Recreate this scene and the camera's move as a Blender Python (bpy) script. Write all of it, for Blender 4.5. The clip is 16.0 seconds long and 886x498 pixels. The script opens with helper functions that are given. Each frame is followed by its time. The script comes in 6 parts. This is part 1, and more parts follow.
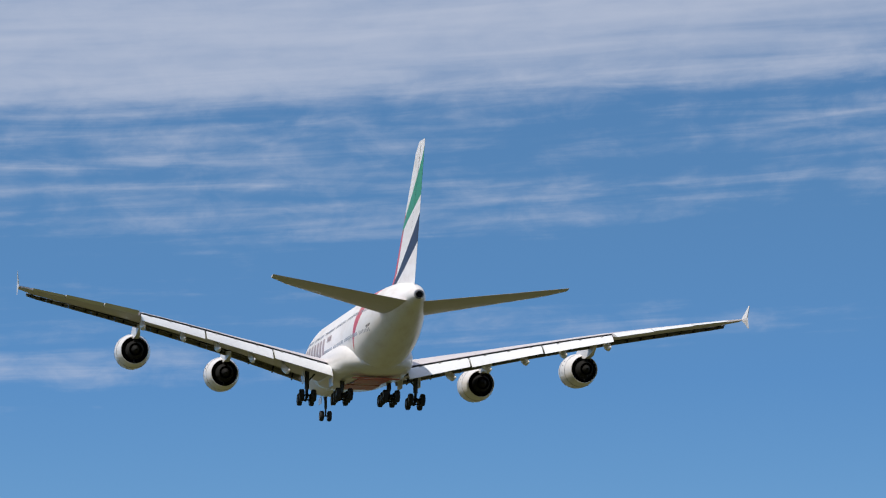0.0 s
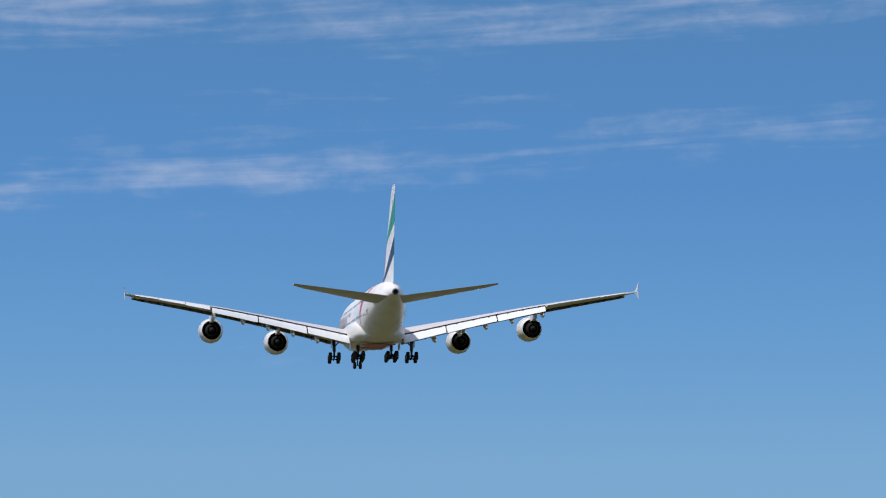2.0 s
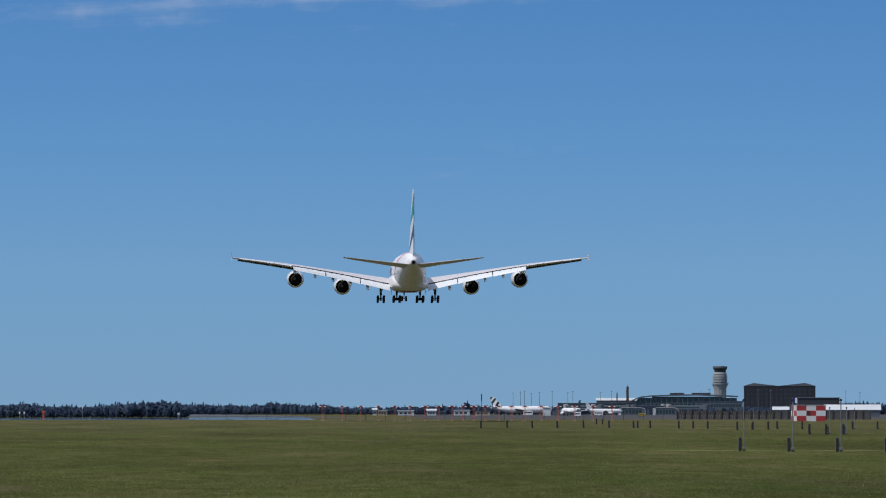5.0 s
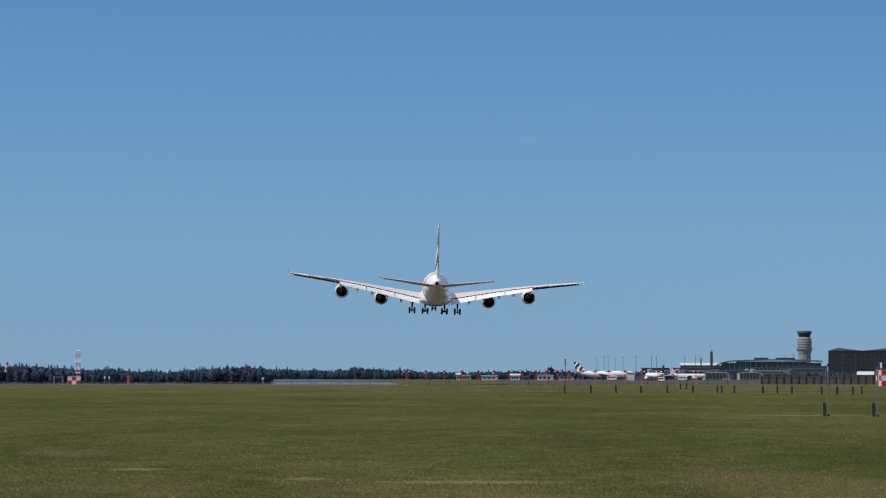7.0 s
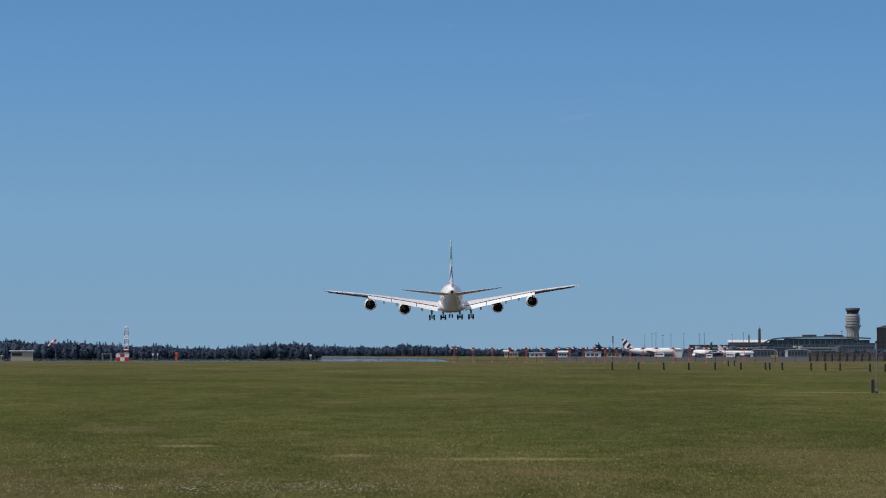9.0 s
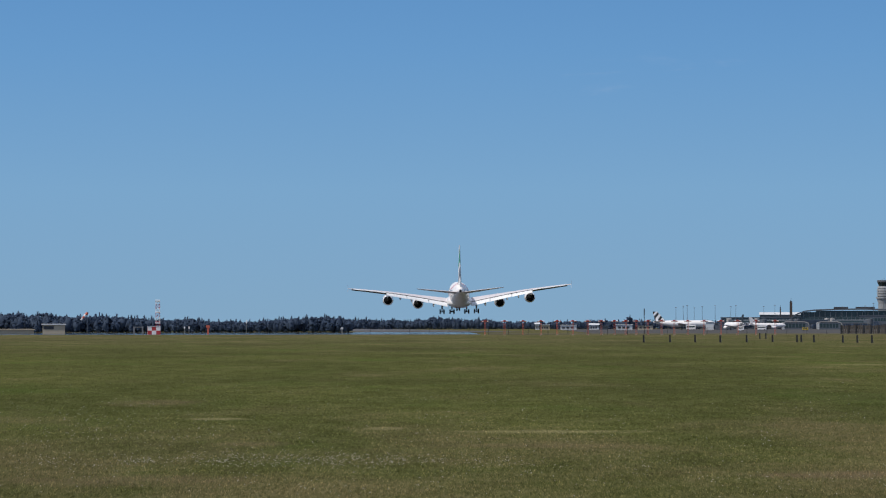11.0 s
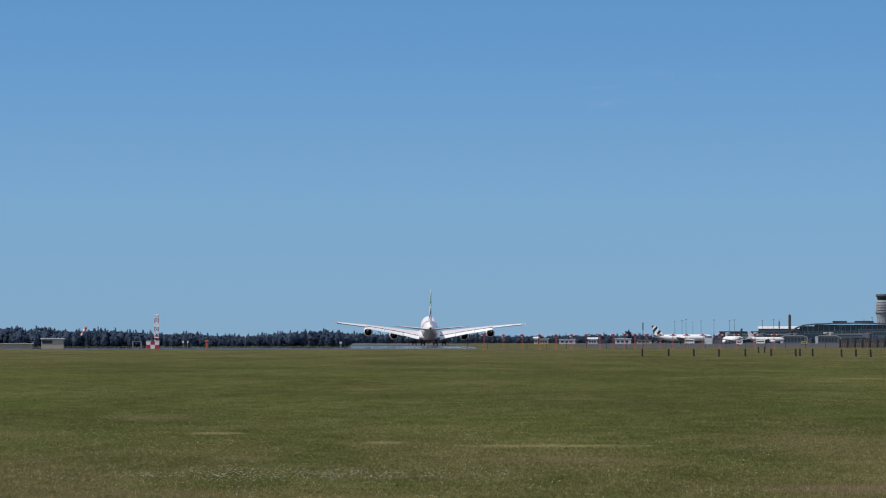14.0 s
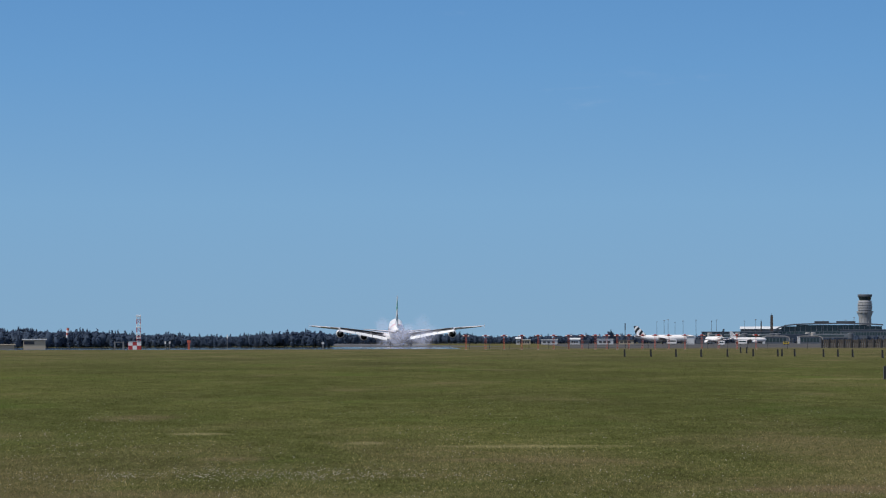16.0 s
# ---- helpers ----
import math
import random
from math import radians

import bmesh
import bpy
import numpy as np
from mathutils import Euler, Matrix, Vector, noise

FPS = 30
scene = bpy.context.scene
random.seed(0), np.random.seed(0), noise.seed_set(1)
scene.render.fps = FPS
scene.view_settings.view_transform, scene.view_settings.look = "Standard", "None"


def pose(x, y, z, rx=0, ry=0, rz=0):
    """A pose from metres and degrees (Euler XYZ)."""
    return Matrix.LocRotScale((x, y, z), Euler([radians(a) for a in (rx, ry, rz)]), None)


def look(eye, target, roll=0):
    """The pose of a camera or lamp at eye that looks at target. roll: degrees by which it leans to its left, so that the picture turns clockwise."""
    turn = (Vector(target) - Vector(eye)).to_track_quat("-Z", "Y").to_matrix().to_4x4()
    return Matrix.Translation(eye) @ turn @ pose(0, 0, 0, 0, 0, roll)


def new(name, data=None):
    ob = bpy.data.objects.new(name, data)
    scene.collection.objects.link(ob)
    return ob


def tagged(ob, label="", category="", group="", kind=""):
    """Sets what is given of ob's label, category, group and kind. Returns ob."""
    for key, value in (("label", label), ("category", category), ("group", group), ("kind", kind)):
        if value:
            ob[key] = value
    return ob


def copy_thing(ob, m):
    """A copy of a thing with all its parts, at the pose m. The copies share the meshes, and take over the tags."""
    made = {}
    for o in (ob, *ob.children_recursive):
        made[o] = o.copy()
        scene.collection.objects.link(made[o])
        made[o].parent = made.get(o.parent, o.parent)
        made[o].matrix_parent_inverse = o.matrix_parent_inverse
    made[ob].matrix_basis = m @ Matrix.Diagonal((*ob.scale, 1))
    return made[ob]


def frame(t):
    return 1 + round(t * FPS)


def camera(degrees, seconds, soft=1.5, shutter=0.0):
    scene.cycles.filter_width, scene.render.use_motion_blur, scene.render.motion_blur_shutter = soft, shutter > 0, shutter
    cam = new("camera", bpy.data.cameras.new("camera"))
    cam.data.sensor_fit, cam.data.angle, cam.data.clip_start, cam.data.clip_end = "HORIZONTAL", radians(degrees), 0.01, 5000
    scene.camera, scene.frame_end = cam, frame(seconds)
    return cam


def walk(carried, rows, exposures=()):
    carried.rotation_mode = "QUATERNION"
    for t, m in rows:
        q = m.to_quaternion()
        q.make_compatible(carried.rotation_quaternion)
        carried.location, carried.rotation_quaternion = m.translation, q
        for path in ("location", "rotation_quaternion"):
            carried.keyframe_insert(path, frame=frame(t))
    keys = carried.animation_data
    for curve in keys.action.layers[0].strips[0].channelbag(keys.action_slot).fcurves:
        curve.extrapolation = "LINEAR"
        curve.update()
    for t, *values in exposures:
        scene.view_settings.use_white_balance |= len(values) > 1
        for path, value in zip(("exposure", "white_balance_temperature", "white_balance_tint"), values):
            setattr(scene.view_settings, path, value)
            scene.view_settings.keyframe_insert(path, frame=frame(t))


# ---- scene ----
CAMERA_ROWS = [  # seconds, turn to the right, tilt up, lean
    (0, 9.523, 9.942, 0.008),
    (0.5, 8.489, 8.832, 0.026),
    (1, 7.626, 8.057, 0.128),
    (1.5, 6.808, 7.175, 0.084),
    (2, 6.066, 6.363, 0.089),
    (2.5, 5.430, 5.629, 0.089),
    (3, 4.884, 4.919, 0.044),
    (3.5, 4.451, 4.300, 0.070),
    (4, 4.028, 3.783, 0.054),
    (4.5, 3.545, 3.321, 0.022),
    (7, 1.556, 2.317, 0.015),
    (7.5, 1.268, 2.272, 0.012),
    (8, 1.033, 2.180, 0.031),
    (8.5, 0.857, 2.056, 0.023),
    (9, 0.690, 1.898, 0.032),
    (11.5, 0.000, 1.377, -0.032),
    (12, -0.087, 1.421, 0.008),
    (12.5, -0.081, 1.461, -0.010),
    (13, -0.033, 1.523, -0.059),
    (13.5, 0.034, 1.587, -0.076),
    (14, 0.149, 1.662, -0.074),
    (14.5, 0.283, 1.657, -0.119),
    (15, 0.364, 1.691, -0.108),
    (15.5, 0.470, 1.653, -0.118),
    (16, 0.474, 1.671, -0.125),
]
FLIGHT_ROWS = [  # seconds, x, y, z, heading, pitch, bank
    (0, 49.47, 347.03, 53.20, -0.77, 2.78, 1.04),
    (0.5, 47.38, 384.54, 52.09, -0.81, 2.41, 0.03),
    (1, 45.41, 420.42, 50.91, -0.68, 1.74, -0.95),
    (1.5, 43.58, 458.26, 49.18, -0.57, 1.37, -1.31),
    (2, 41.89, 497.87, 47.13, -0.50, 1.49, -0.92),
    (2.5, 40.19, 536.93, 45.00, -0.36, 1.74, -0.28),
    (3, 38.49, 574.70, 42.30, -0.06, 1.92, 0.29),
    (3.5, 36.85, 610.61, 39.90, 0.23, 1.96, 0.47),
    (4, 34.89, 645.57, 37.92, 0.29, 1.80, 0.15),
    (4.5, 32.82, 680.05, 36.12, 0.40, 1.88, -0.37),
    (7, 21.37, 861.53, 26.57, 0.92, 2.30, 1.97),
    (7.5, 19.62, 896.07, 24.87, 0.91, 2.21, 1.06),
    (8, 17.90, 930.15, 23.23, 0.86, 1.99, 0.15),
    (8.5, 16.23, 963.86, 21.67, 0.68, 1.62, -0.63),
    (9, 14.60, 997.38, 20.18, 0.41, 1.06, -1.31),
    (11.5, 6.59, 1170.16, 12.68, -0.62, 1.72, -0.88),
    (12, 4.86, 1201.49, 11.50, -0.80, 1.87, -0.19),
    (12.5, 3.10, 1232.44, 10.40, -0.90, 2.20, 0.35),
    (13, 1.32, 1262.96, 9.25, -0.91, 2.59, 0.64),
    (13.5, -0.49, 1293.16, 8.10, -0.85, 2.85, 0.68),
    (14, -2.30, 1323.22, 7.40, -0.78, 2.91, 0.54),
    (14.5, -4.12, 1353.25, 7.26, -0.76, 2.91, 0.35),
    (15, -5.91, 1383.28, 7.25, -0.81, 3.20, 0.19),
    (15.5, -7.68, 1413.31, 7.24, -0.87, 3.41, 0.13),
    (16, -9.45, 1443.36, 7.24, -0.94, 3.61, 0.11),
]

EYE = 2.2  # the eye's height over the grass


def camera_pose(turn, tilt, lean):
    return pose(0, 0, EYE, 90 + tilt, 0, -turn) @ pose(0, 0, 0, 0, 0, lean)


cam = camera(16.0, 16.0, soft=1.15)
walk(cam, [(t, camera_pose(a, b, c)) for t, a, b, c in CAMERA_ROWS], exposures=[(0.0, 0.05, 6700, 10), (0.9, 0.04, 6720, 10), (1.8, 0.01, 6430, 10), (2.7, 0.0, 6280, 10), (3.5, -0.14, 6150, 10), (4.5, -0.18, 6150, 10), (7.0, -0.08, 6750, 10), (9.0, -0.10, 6740, 10), (11.5, 0.0, 6600, 10), (16.0, 0.02, 6600, 10)])

# ---- sky, sun ----
def GREY(v):
    return (v, v, v, 1)


SKY_LIFT = 0.22  # the sky is read higher up: the pale rim lies below the far woods
SKY_STRENGTH = 0.10
SKY_TINT = [(0.0, (1.12, 1.18, 1.08)), (0.125, (1.12, 1.33, 1.28)), (0.25, (0.89, 1.26, 1.37)), (0.38, (0.72, 1.14, 1.36)), (0.55, (0.75, 1.13, 1.28)), (0.75, (0.74, 1.11, 1.27))]
CLOUD_WHITE = (5.2, 5.7, 7.0, 1)
CLOUD_BELT = [(0.28, GREY(0.02)), (0.335, GREY(0.12)), (0.37, GREY(0.29)), (0.40, GREY(0.31)), (0.435, GREY(0.15)), (0.455, GREY(0.10)), (0.50, GREY(0.31)), (0.575, GREY(0.36)), (0.597, GREY(0.27)), (0.618, GREY(0.43)), (0.655, GREY(0.54)), (1.0, GREY(0.58))]
WISP = [(0.05, GREY(0.04)), (0.25, GREY(0.15)), (0.31, GREY(0.22)), (0.40, GREY(0.26)), (0.54, GREY(0.26)), (0.62, GREY(0.21)), (0.85, GREY(0.155)), (1.0, GREY(0.08))]
SUN_AZ, SUN_EL = -116.0, 56.0  # degrees: to the right of +y, above the horizon


class Nodes:
    """A short way to write node trees."""

    def __init__(self, tree):
        self.tree = tree
        tree.nodes.clear()

    def add(self, kind, inputs=None, **props):
        n = self.tree.nodes.new(kind)
        for k, v in props.items():
            setattr(n, k, v)
        for k, v in (inputs or {}).items():
            if isinstance(v, bpy.types.NodeSocket):
                self.tree.links.new(v, n.inputs[k])
            else:
                n.inputs[k].default_value = v
        return n

    def math(self, op, a, b=0.0, c=0.0):
        n = self.add("ShaderNodeMath", {0: a, 1: b, 2: c}, operation=op)
        return n.outputs[0]

    def mix(self, fac, a, b, blend="MIX"):
        n = self.add("ShaderNodeMix", None, data_type="RGBA", blend_type=blend)
        for sock, v in ((n.inputs[0], fac), (n.inputs[6], a), (n.inputs[7], b)):
            if isinstance(v, bpy.types.NodeSocket):
                self.tree.links.new(v, sock)
            else:
                sock.default_value = v
        return n.outputs[2]

    def ramp(self, fac, stops, interpolation="LINEAR"):
        n = self.add("ShaderNodeValToRGB", {0: fac})
        r = n.color_ramp
        r.interpolation = interpolation
        while len(r.elements) < len(stops):
            r.elements.new(0.5)
        for e, (p, col) in zip(r.elements, stops):
            e.position = p
            e.color = col if len(col) == 4 else (*col, 1)
        return n.outputs[0]

    def noise(self, vector, scale, detail=4.0, rough=0.55, distortion=0.0):
        return self.add("ShaderNodeTexNoise", {"Vector": vector, "Scale": scale, "Detail": detail, "Roughness": rough, "Distortion": distortion}).outputs[0]


world = bpy.data.worlds.new("sky")
scene.world = world
world.use_nodes = True
N = Nodes(world.node_tree)
way = N.add("ShaderNodeTexCoord").outputs["Generated"]
lifted = N.add("ShaderNodeVectorMath", {0: way, 1: (0, 0, SKY_LIFT)}, operation="ADD").outputs[0]
sky = N.add("ShaderNodeTexSky", {0: lifted}, sky_type="NISHITA", sun_disc=False, sun_elevation=radians(SUN_EL), sun_rotation=radians(SUN_AZ), altitude=40.0, air_density=1.0, dust_density=0.0, ozone_density=3.0)
sep = N.add("ShaderNodeSeparateXYZ", {0: way})
el = N.math("MULTIPLY", N.math("ARCSINE", sep.outputs[2]), 57.2958)
az = N.math("MULTIPLY", N.math("ARCTAN2", sep.outputs[0], sep.outputs[1]), 57.2958)
blue = N.mix(1.0, sky.outputs[0], N.ramp(N.math("DIVIDE", el, 20.0), SKY_TINT), "MULTIPLY")
# thin high cloud: streaks drawn out along the horizon, in three belts
lean_el = N.math("SUBTRACT", el, N.math("MULTIPLY", az, 0.05))
flat = N.add("ShaderNodeCombineXYZ", {0: N.math("MULTIPLY", az, 0.13), 1: N.math("MULTIPLY", lean_el, 1.7), 2: 3.7}).outputs[0]
fluff = N.add("ShaderNodeCombineXYZ", {0: N.math("MULTIPLY", az, 0.55), 1: N.math("MULTIPLY", lean_el, 1.1), 2: 8.1}).outputs[0]
streak = N.noise(flat, 1.7, 8.0, 0.54, 0.5)
tuft = N.noise(fluff, 1.6, 9.0, 0.6, 0.35)
broad = N.noise(flat, 0.6, 3.0, 0.5, 0.2)
stroke = N.math("ADD", N.math("MULTIPLY", streak, 0.6), N.math("MULTIPLY", tuft, 0.4))
belt = N.ramp(N.math("DIVIDE", lean_el, 20.0), CLOUD_BELT)
# the lowest belt is one long wisp, fullest near the middle and frayed towards its ends
wisp = N.ramp(N.math("DIVIDE", N.math("ADD", az, 8.0), 24.0), WISP)
low = N.add("ShaderNodeMapRange", {0: lean_el, 1: 8.2, 2: 9.2, 3: 1.0, 4: 0.0}).outputs[0]
belt = N.math("ADD", belt, N.math("MULTIPLY", N.math("SUBTRACT", wisp, 0.2), low))
# the upper sheet is denser and smoother than the wisps below it
veer = N.math("MULTIPLY", N.math("SUBTRACT", stroke, 0.5), N.add("ShaderNodeMapRange", {0: lean_el, 1: 11.9, 2: 12.9, 3: 1.0, 4: 0.35}).outputs[0])
thick = N.math("ADD", N.math("SUBTRACT", veer, 0.28), N.math("ADD", belt, N.math("MULTIPLY", N.math("SUBTRACT", broad, 0.5), 0.35)))
cover = N.add("ShaderNodeMapRange", {0: thick, 1: -0.06, 2: 0.42, 3: 0.0, 4: 1.0}, interpolation_type="SMOOTHSTEP").outputs[0]
cover = N.math("MULTIPLY", cover, 0.78)
veil = N.mix(cover, blue, CLOUD_WHITE)
N.add("ShaderNodeOutputWorld", {0: N.add("ShaderNodeBackground", {0: veil, 1: SKY_STRENGTH}).outputs[0]})

sun = new("sun", bpy.data.lights.new("sun", "SUN"))
sun.data.energy, sun.data.angle, sun.data.color = 3.7, radians(0.53), (1.0, 0.955, 0.89)
_a, _e = radians(SUN_AZ), radians(SUN_EL)
_s = Vector((math.sin(_a) * math.cos(_e), math.cos(_a) * math.cos(_e), math.sin(_e)))
sun.matrix_world = look(_s * 100, (0, 0, 0))


# ---- materials ----
def material(name, colour, rough=0.5, metal=0.0, dirt=0.12, scale=3.0, bump=0.0, bump_scale=40.0, coat=0.0, gloss=0.5):
    """Paint or stuff of one colour with two scales of stain and a fine relief."""
    m = bpy.data.materials.new(name)
    m.use_nodes = True
    n = Nodes(m.node_tree)
    at = n.add("ShaderNodeTexCoord").outputs["Object"]
    big, fine = n.noise(at, scale * 0.25, 4), n.noise(at, scale * 4, 5)
    f = n.math("ADD", n.math("MULTIPLY", big, 0.6), n.math("MULTIPLY", fine, 0.4))
    low = tuple(c * (1 - dirt * 1.6) for c in colour) + (1,)
    high = tuple(min(1, c * (1 + dirt * 0.6)) for c in colour) + (1,)
    col = n.ramp(f, [(0.25, low), (0.75, high)])
    b = n.add("ShaderNodeBsdfPrincipled", {"Base Color": col, "Metallic": metal, "Coat Weight": coat, "Specular IOR Level": gloss,
              "Roughness": n.math("ADD", rough, n.math("MULTIPLY", n.math("SUBTRACT", fine, 0.5), 0.2))})
    if bump:
        bm_ = n.add("ShaderNodeBump", {"Strength": bump, "Distance": 0.02, "Height": n.noise(at, bump_scale, 4)})
        n.tree.links.new(bm_.outputs[0], b.inputs["Normal"])
    n.add("ShaderNodeOutputMaterial", {0: b.outputs[0]})
    return m


WHITE = material("white_paint", (0.80, 0.765, 0.74), 0.36, dirt=0.09, scale=0.6, coat=0.3)
WING_GREY = material("wing_grey_paint", (0.60, 0.555, 0.565), 0.42, dirt=0.10, scale=0.8)
FLAP_GREY = material("flap_white_paint", (0.72, 0.73, 0.74), 0.4, dirt=0.07, scale=1.0)
# near black for hinge lines and for shade painted on wing and spoilers
GAP_SHADE = material("dark_gap_shade_paint", (0.025, 0.027, 0.03), 0.6, dirt=0.3)
SLAT = material("slat_grey_metal", (0.34, 0.32, 0.29), 0.5, 0.1, dirt=0.25)
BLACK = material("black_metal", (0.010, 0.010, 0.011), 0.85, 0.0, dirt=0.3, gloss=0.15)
CORE = material("dark_exhaust_metal", (0.016, 0.0155, 0.015), 0.9, 0.0, dirt=0.25, gloss=0.15)
RUBBER = material("tyre_rubber", (0.012, 0.012, 0.013), 0.8, dirt=0.3)
STEEL = material("gear_steel", (0.06, 0.06, 0.064), 0.5, 0.3, dirt=0.2)
RIM = material("wheel_rim_metal", (0.22, 0.22, 0.22), 0.4, 0.7, dirt=0.2)
RED = material("signal_red_paint", (0.44, 0.04, 0.04), 0.42, dirt=0.12)
PALE_RED = material("pale_red_paint", (0.50, 0.10, 0.09), 0.42, dirt=0.15)
GOLD = material("dull_mauve_paint", (0.40, 0.31, 0.32), 0.4, dirt=0.1)
WINDOW_DARK = material("cabin_window_glass", (0.42, 0.43, 0.45), 0.15, dirt=0.1)
ORANGE = material("aviation_orange_paint", (0.56, 0.125, 0.075), 0.55, dirt=0.25)
POST_BLACK = material("black_post", (0.014, 0.015, 0.016), 0.7, dirt=0.4)
GALV = material("galvanised_steel", (0.22, 0.22, 0.225), 0.5, 0.5, dirt=0.15)
CONCRETE = material("concrete", (0.36, 0.34, 0.32), 0.85, dirt=0.18, scale=0.6, bump=0.3)
ASPHALT = material("worn_asphalt", (0.085, 0.085, 0.088), 0.95, dirt=0.25, scale=0.3, gloss=0.0)
PALE_CONCRETE = material("pale_concrete", (0.31, 0.315, 0.325), 0.85, dirt=0.15, scale=0.5, bump=0.3)
CHARCOAL = material("charcoal_cladding", (0.035, 0.035, 0.04), 0.5, dirt=0.25, scale=0.3)
ROOF_GREY = material("grey_metal_roof", (0.12, 0.135, 0.155), 0.45, 0.3, dirt=0.2, scale=0.3)
ROOF_WHITE = material("white_metal_roof", (0.56, 0.57, 0.58), 0.5, dirt=0.1, scale=0.3)
GLASS_GREEN = material("tinted_glass", (0.03, 0.05, 0.055), 0.08, dirt=0.2, scale=0.3)
BEIGE = material("beige_cladding", (0.42, 0.36, 0.27), 0.7, dirt=0.15, scale=0.5)
BRICK = material("brown_brick", (0.065, 0.05, 0.045), 0.8, dirt=0.2, scale=0.5)
WOOD_FENCE = material("weathered_fence_wood", (0.095, 0.08, 0.065), 0.85, dirt=0.3, scale=1.0, bump=0.4)
TAIL_BLACK = material("black_tail_paint", (0.015, 0.015, 0.017), 0.35, dirt=0.1)
DULL_PANE = material("dull_dark_pane", (0.055, 0.058, 0.07), 0.4, dirt=0.3, scale=0.3)
ROOF_DARK = material("dark_grey_roof", (0.10, 0.11, 0.125), 0.6, dirt=0.2, scale=0.4)
YELLOW = material("yellow_paint", (0.55, 0.38, 0.03), 0.5, dirt=0.15)


def livery(name, stripes):
    """White paint with painted bands. stripes: (colour, low0, low1, high0, high1): between two lines across the mesh's own (u, v) sheet."""
    m = bpy.data.materials.new(name)
    m.use_nodes = True
    n = Nodes(m.node_tree)
    uv = n.add("ShaderNodeUVMap", uv_map="sheet").outputs[0]
    s = n.add("ShaderNodeSeparateXYZ", {0: uv})
    at = n.add("ShaderNodeTexCoord").outputs["Object"]
    stain = n.noise(n.add("ShaderNodeMapping", {0: at, 3: (1.0, 0.35, 1.0)}).outputs[0], 0.7, 7, 0.65)
    col = n.ramp(stain, [(0.32, (0.69, 0.64, 0.60)), (0.5, (0.78, 0.75, 0.73)), (0.68, (0.82, 0.80, 0.785))])
    for colour, l0, l1, h0, h1, u0, u1 in stripes:
        u = n.math("DIVIDE", n.math("SUBTRACT", s.outputs[0], u0), u1 - u0)
        low = n.math("ADD", l0, n.math("MULTIPLY", u, l1 - l0))
        high = n.math("ADD", h0, n.math("MULTIPLY", u, h1 - h0))
        inside = n.math("MULTIPLY", n.math("GREATER_THAN", s.outputs[1], low), n.math("LESS_THAN", s.outputs[1], high))
        inside = n.math("MULTIPLY", inside, n.math("MULTIPLY", n.math("GREATER_THAN", u, 0.0), n.math("LESS_THAN", u, 1.0)))
        col = n.mix(inside, col, (*colour, 1))
    b = n.add("ShaderNodeBsdfPrincipled", {"Base Color": col, "Roughness": 0.38, "Coat Weight": 0.12})
    n.add("ShaderNodeOutputMaterial", {0: b.outputs[0]})
    return m


# red runs down the leading edge; a green and a black sweep cross the fin
FIN_PAINT = livery("fin_flag_paint", [
    ((0.55, 0.05, 0.07), -0.2, -0.2, 0.62, 0.50, -0.02, 0.27),
    ((0.02, 0.25, 0.12), 0.40, 0.62, 0.47, 0.95, 0.14, 1.02),
    ((0.012, 0.014, 0.034), 0.00, 0.30, 0.08, 0.50, 0.25, 1.02)])
# the red tail of the fin's sweep runs on down the rear body
BAND = (0.55, 0.05, 0.07)
BODY_PAINT = livery("body_paint", [
    (BAND, -2.4, -1.8, -2.4, -1.0, 47.6, 48.6),
    (BAND, -1.8, -0.9, -1.0, 1.0, 48.6, 49.8),
    (BAND, -0.9, 0.6, 1.0, 2.6, 49.8, 52.0),
    (BAND, 0.6, 2.2, 2.6, 3.7, 52.0, 54.5),
    (BAND, 2.2, 3.8, 3.7, 5.5, 54.5, 57.5)])


STRAW, EARTH = (0.34, 0.29, 0.16, 1), (0.17, 0.125, 0.080, 1)
# thin straw streaks and worn earth: x, y, half width, half depth, tone, strength
DRY_SPOTS = [(2.4, 65.8, 1.8, 0.9, STRAW, 0.42), (-5.2, 75.0, 0.75, 1.0, STRAW, 0.45), (-1.1, 68.0, 0.5, 1.0, STRAW, 0.35), (-8.1, 91.0, 1.3, 4.0, EARTH, 0.4), (-3.4, 59.0, 0.7, 1.2, EARTH, 0.35),
             (6.2, 46.5, 1.5, 1.2, EARTH, 0.6), (-4.4, 45.0, 1.6, 1.6, EARTH, 0.4), (1.6, 58.0, 2.2, 1.0, EARTH, 0.25), (25.0, 178.0, 3.5, 2.2, STRAW, 0.35), (32.5, 177.0, 3.0, 2.2, STRAW, 0.35)]


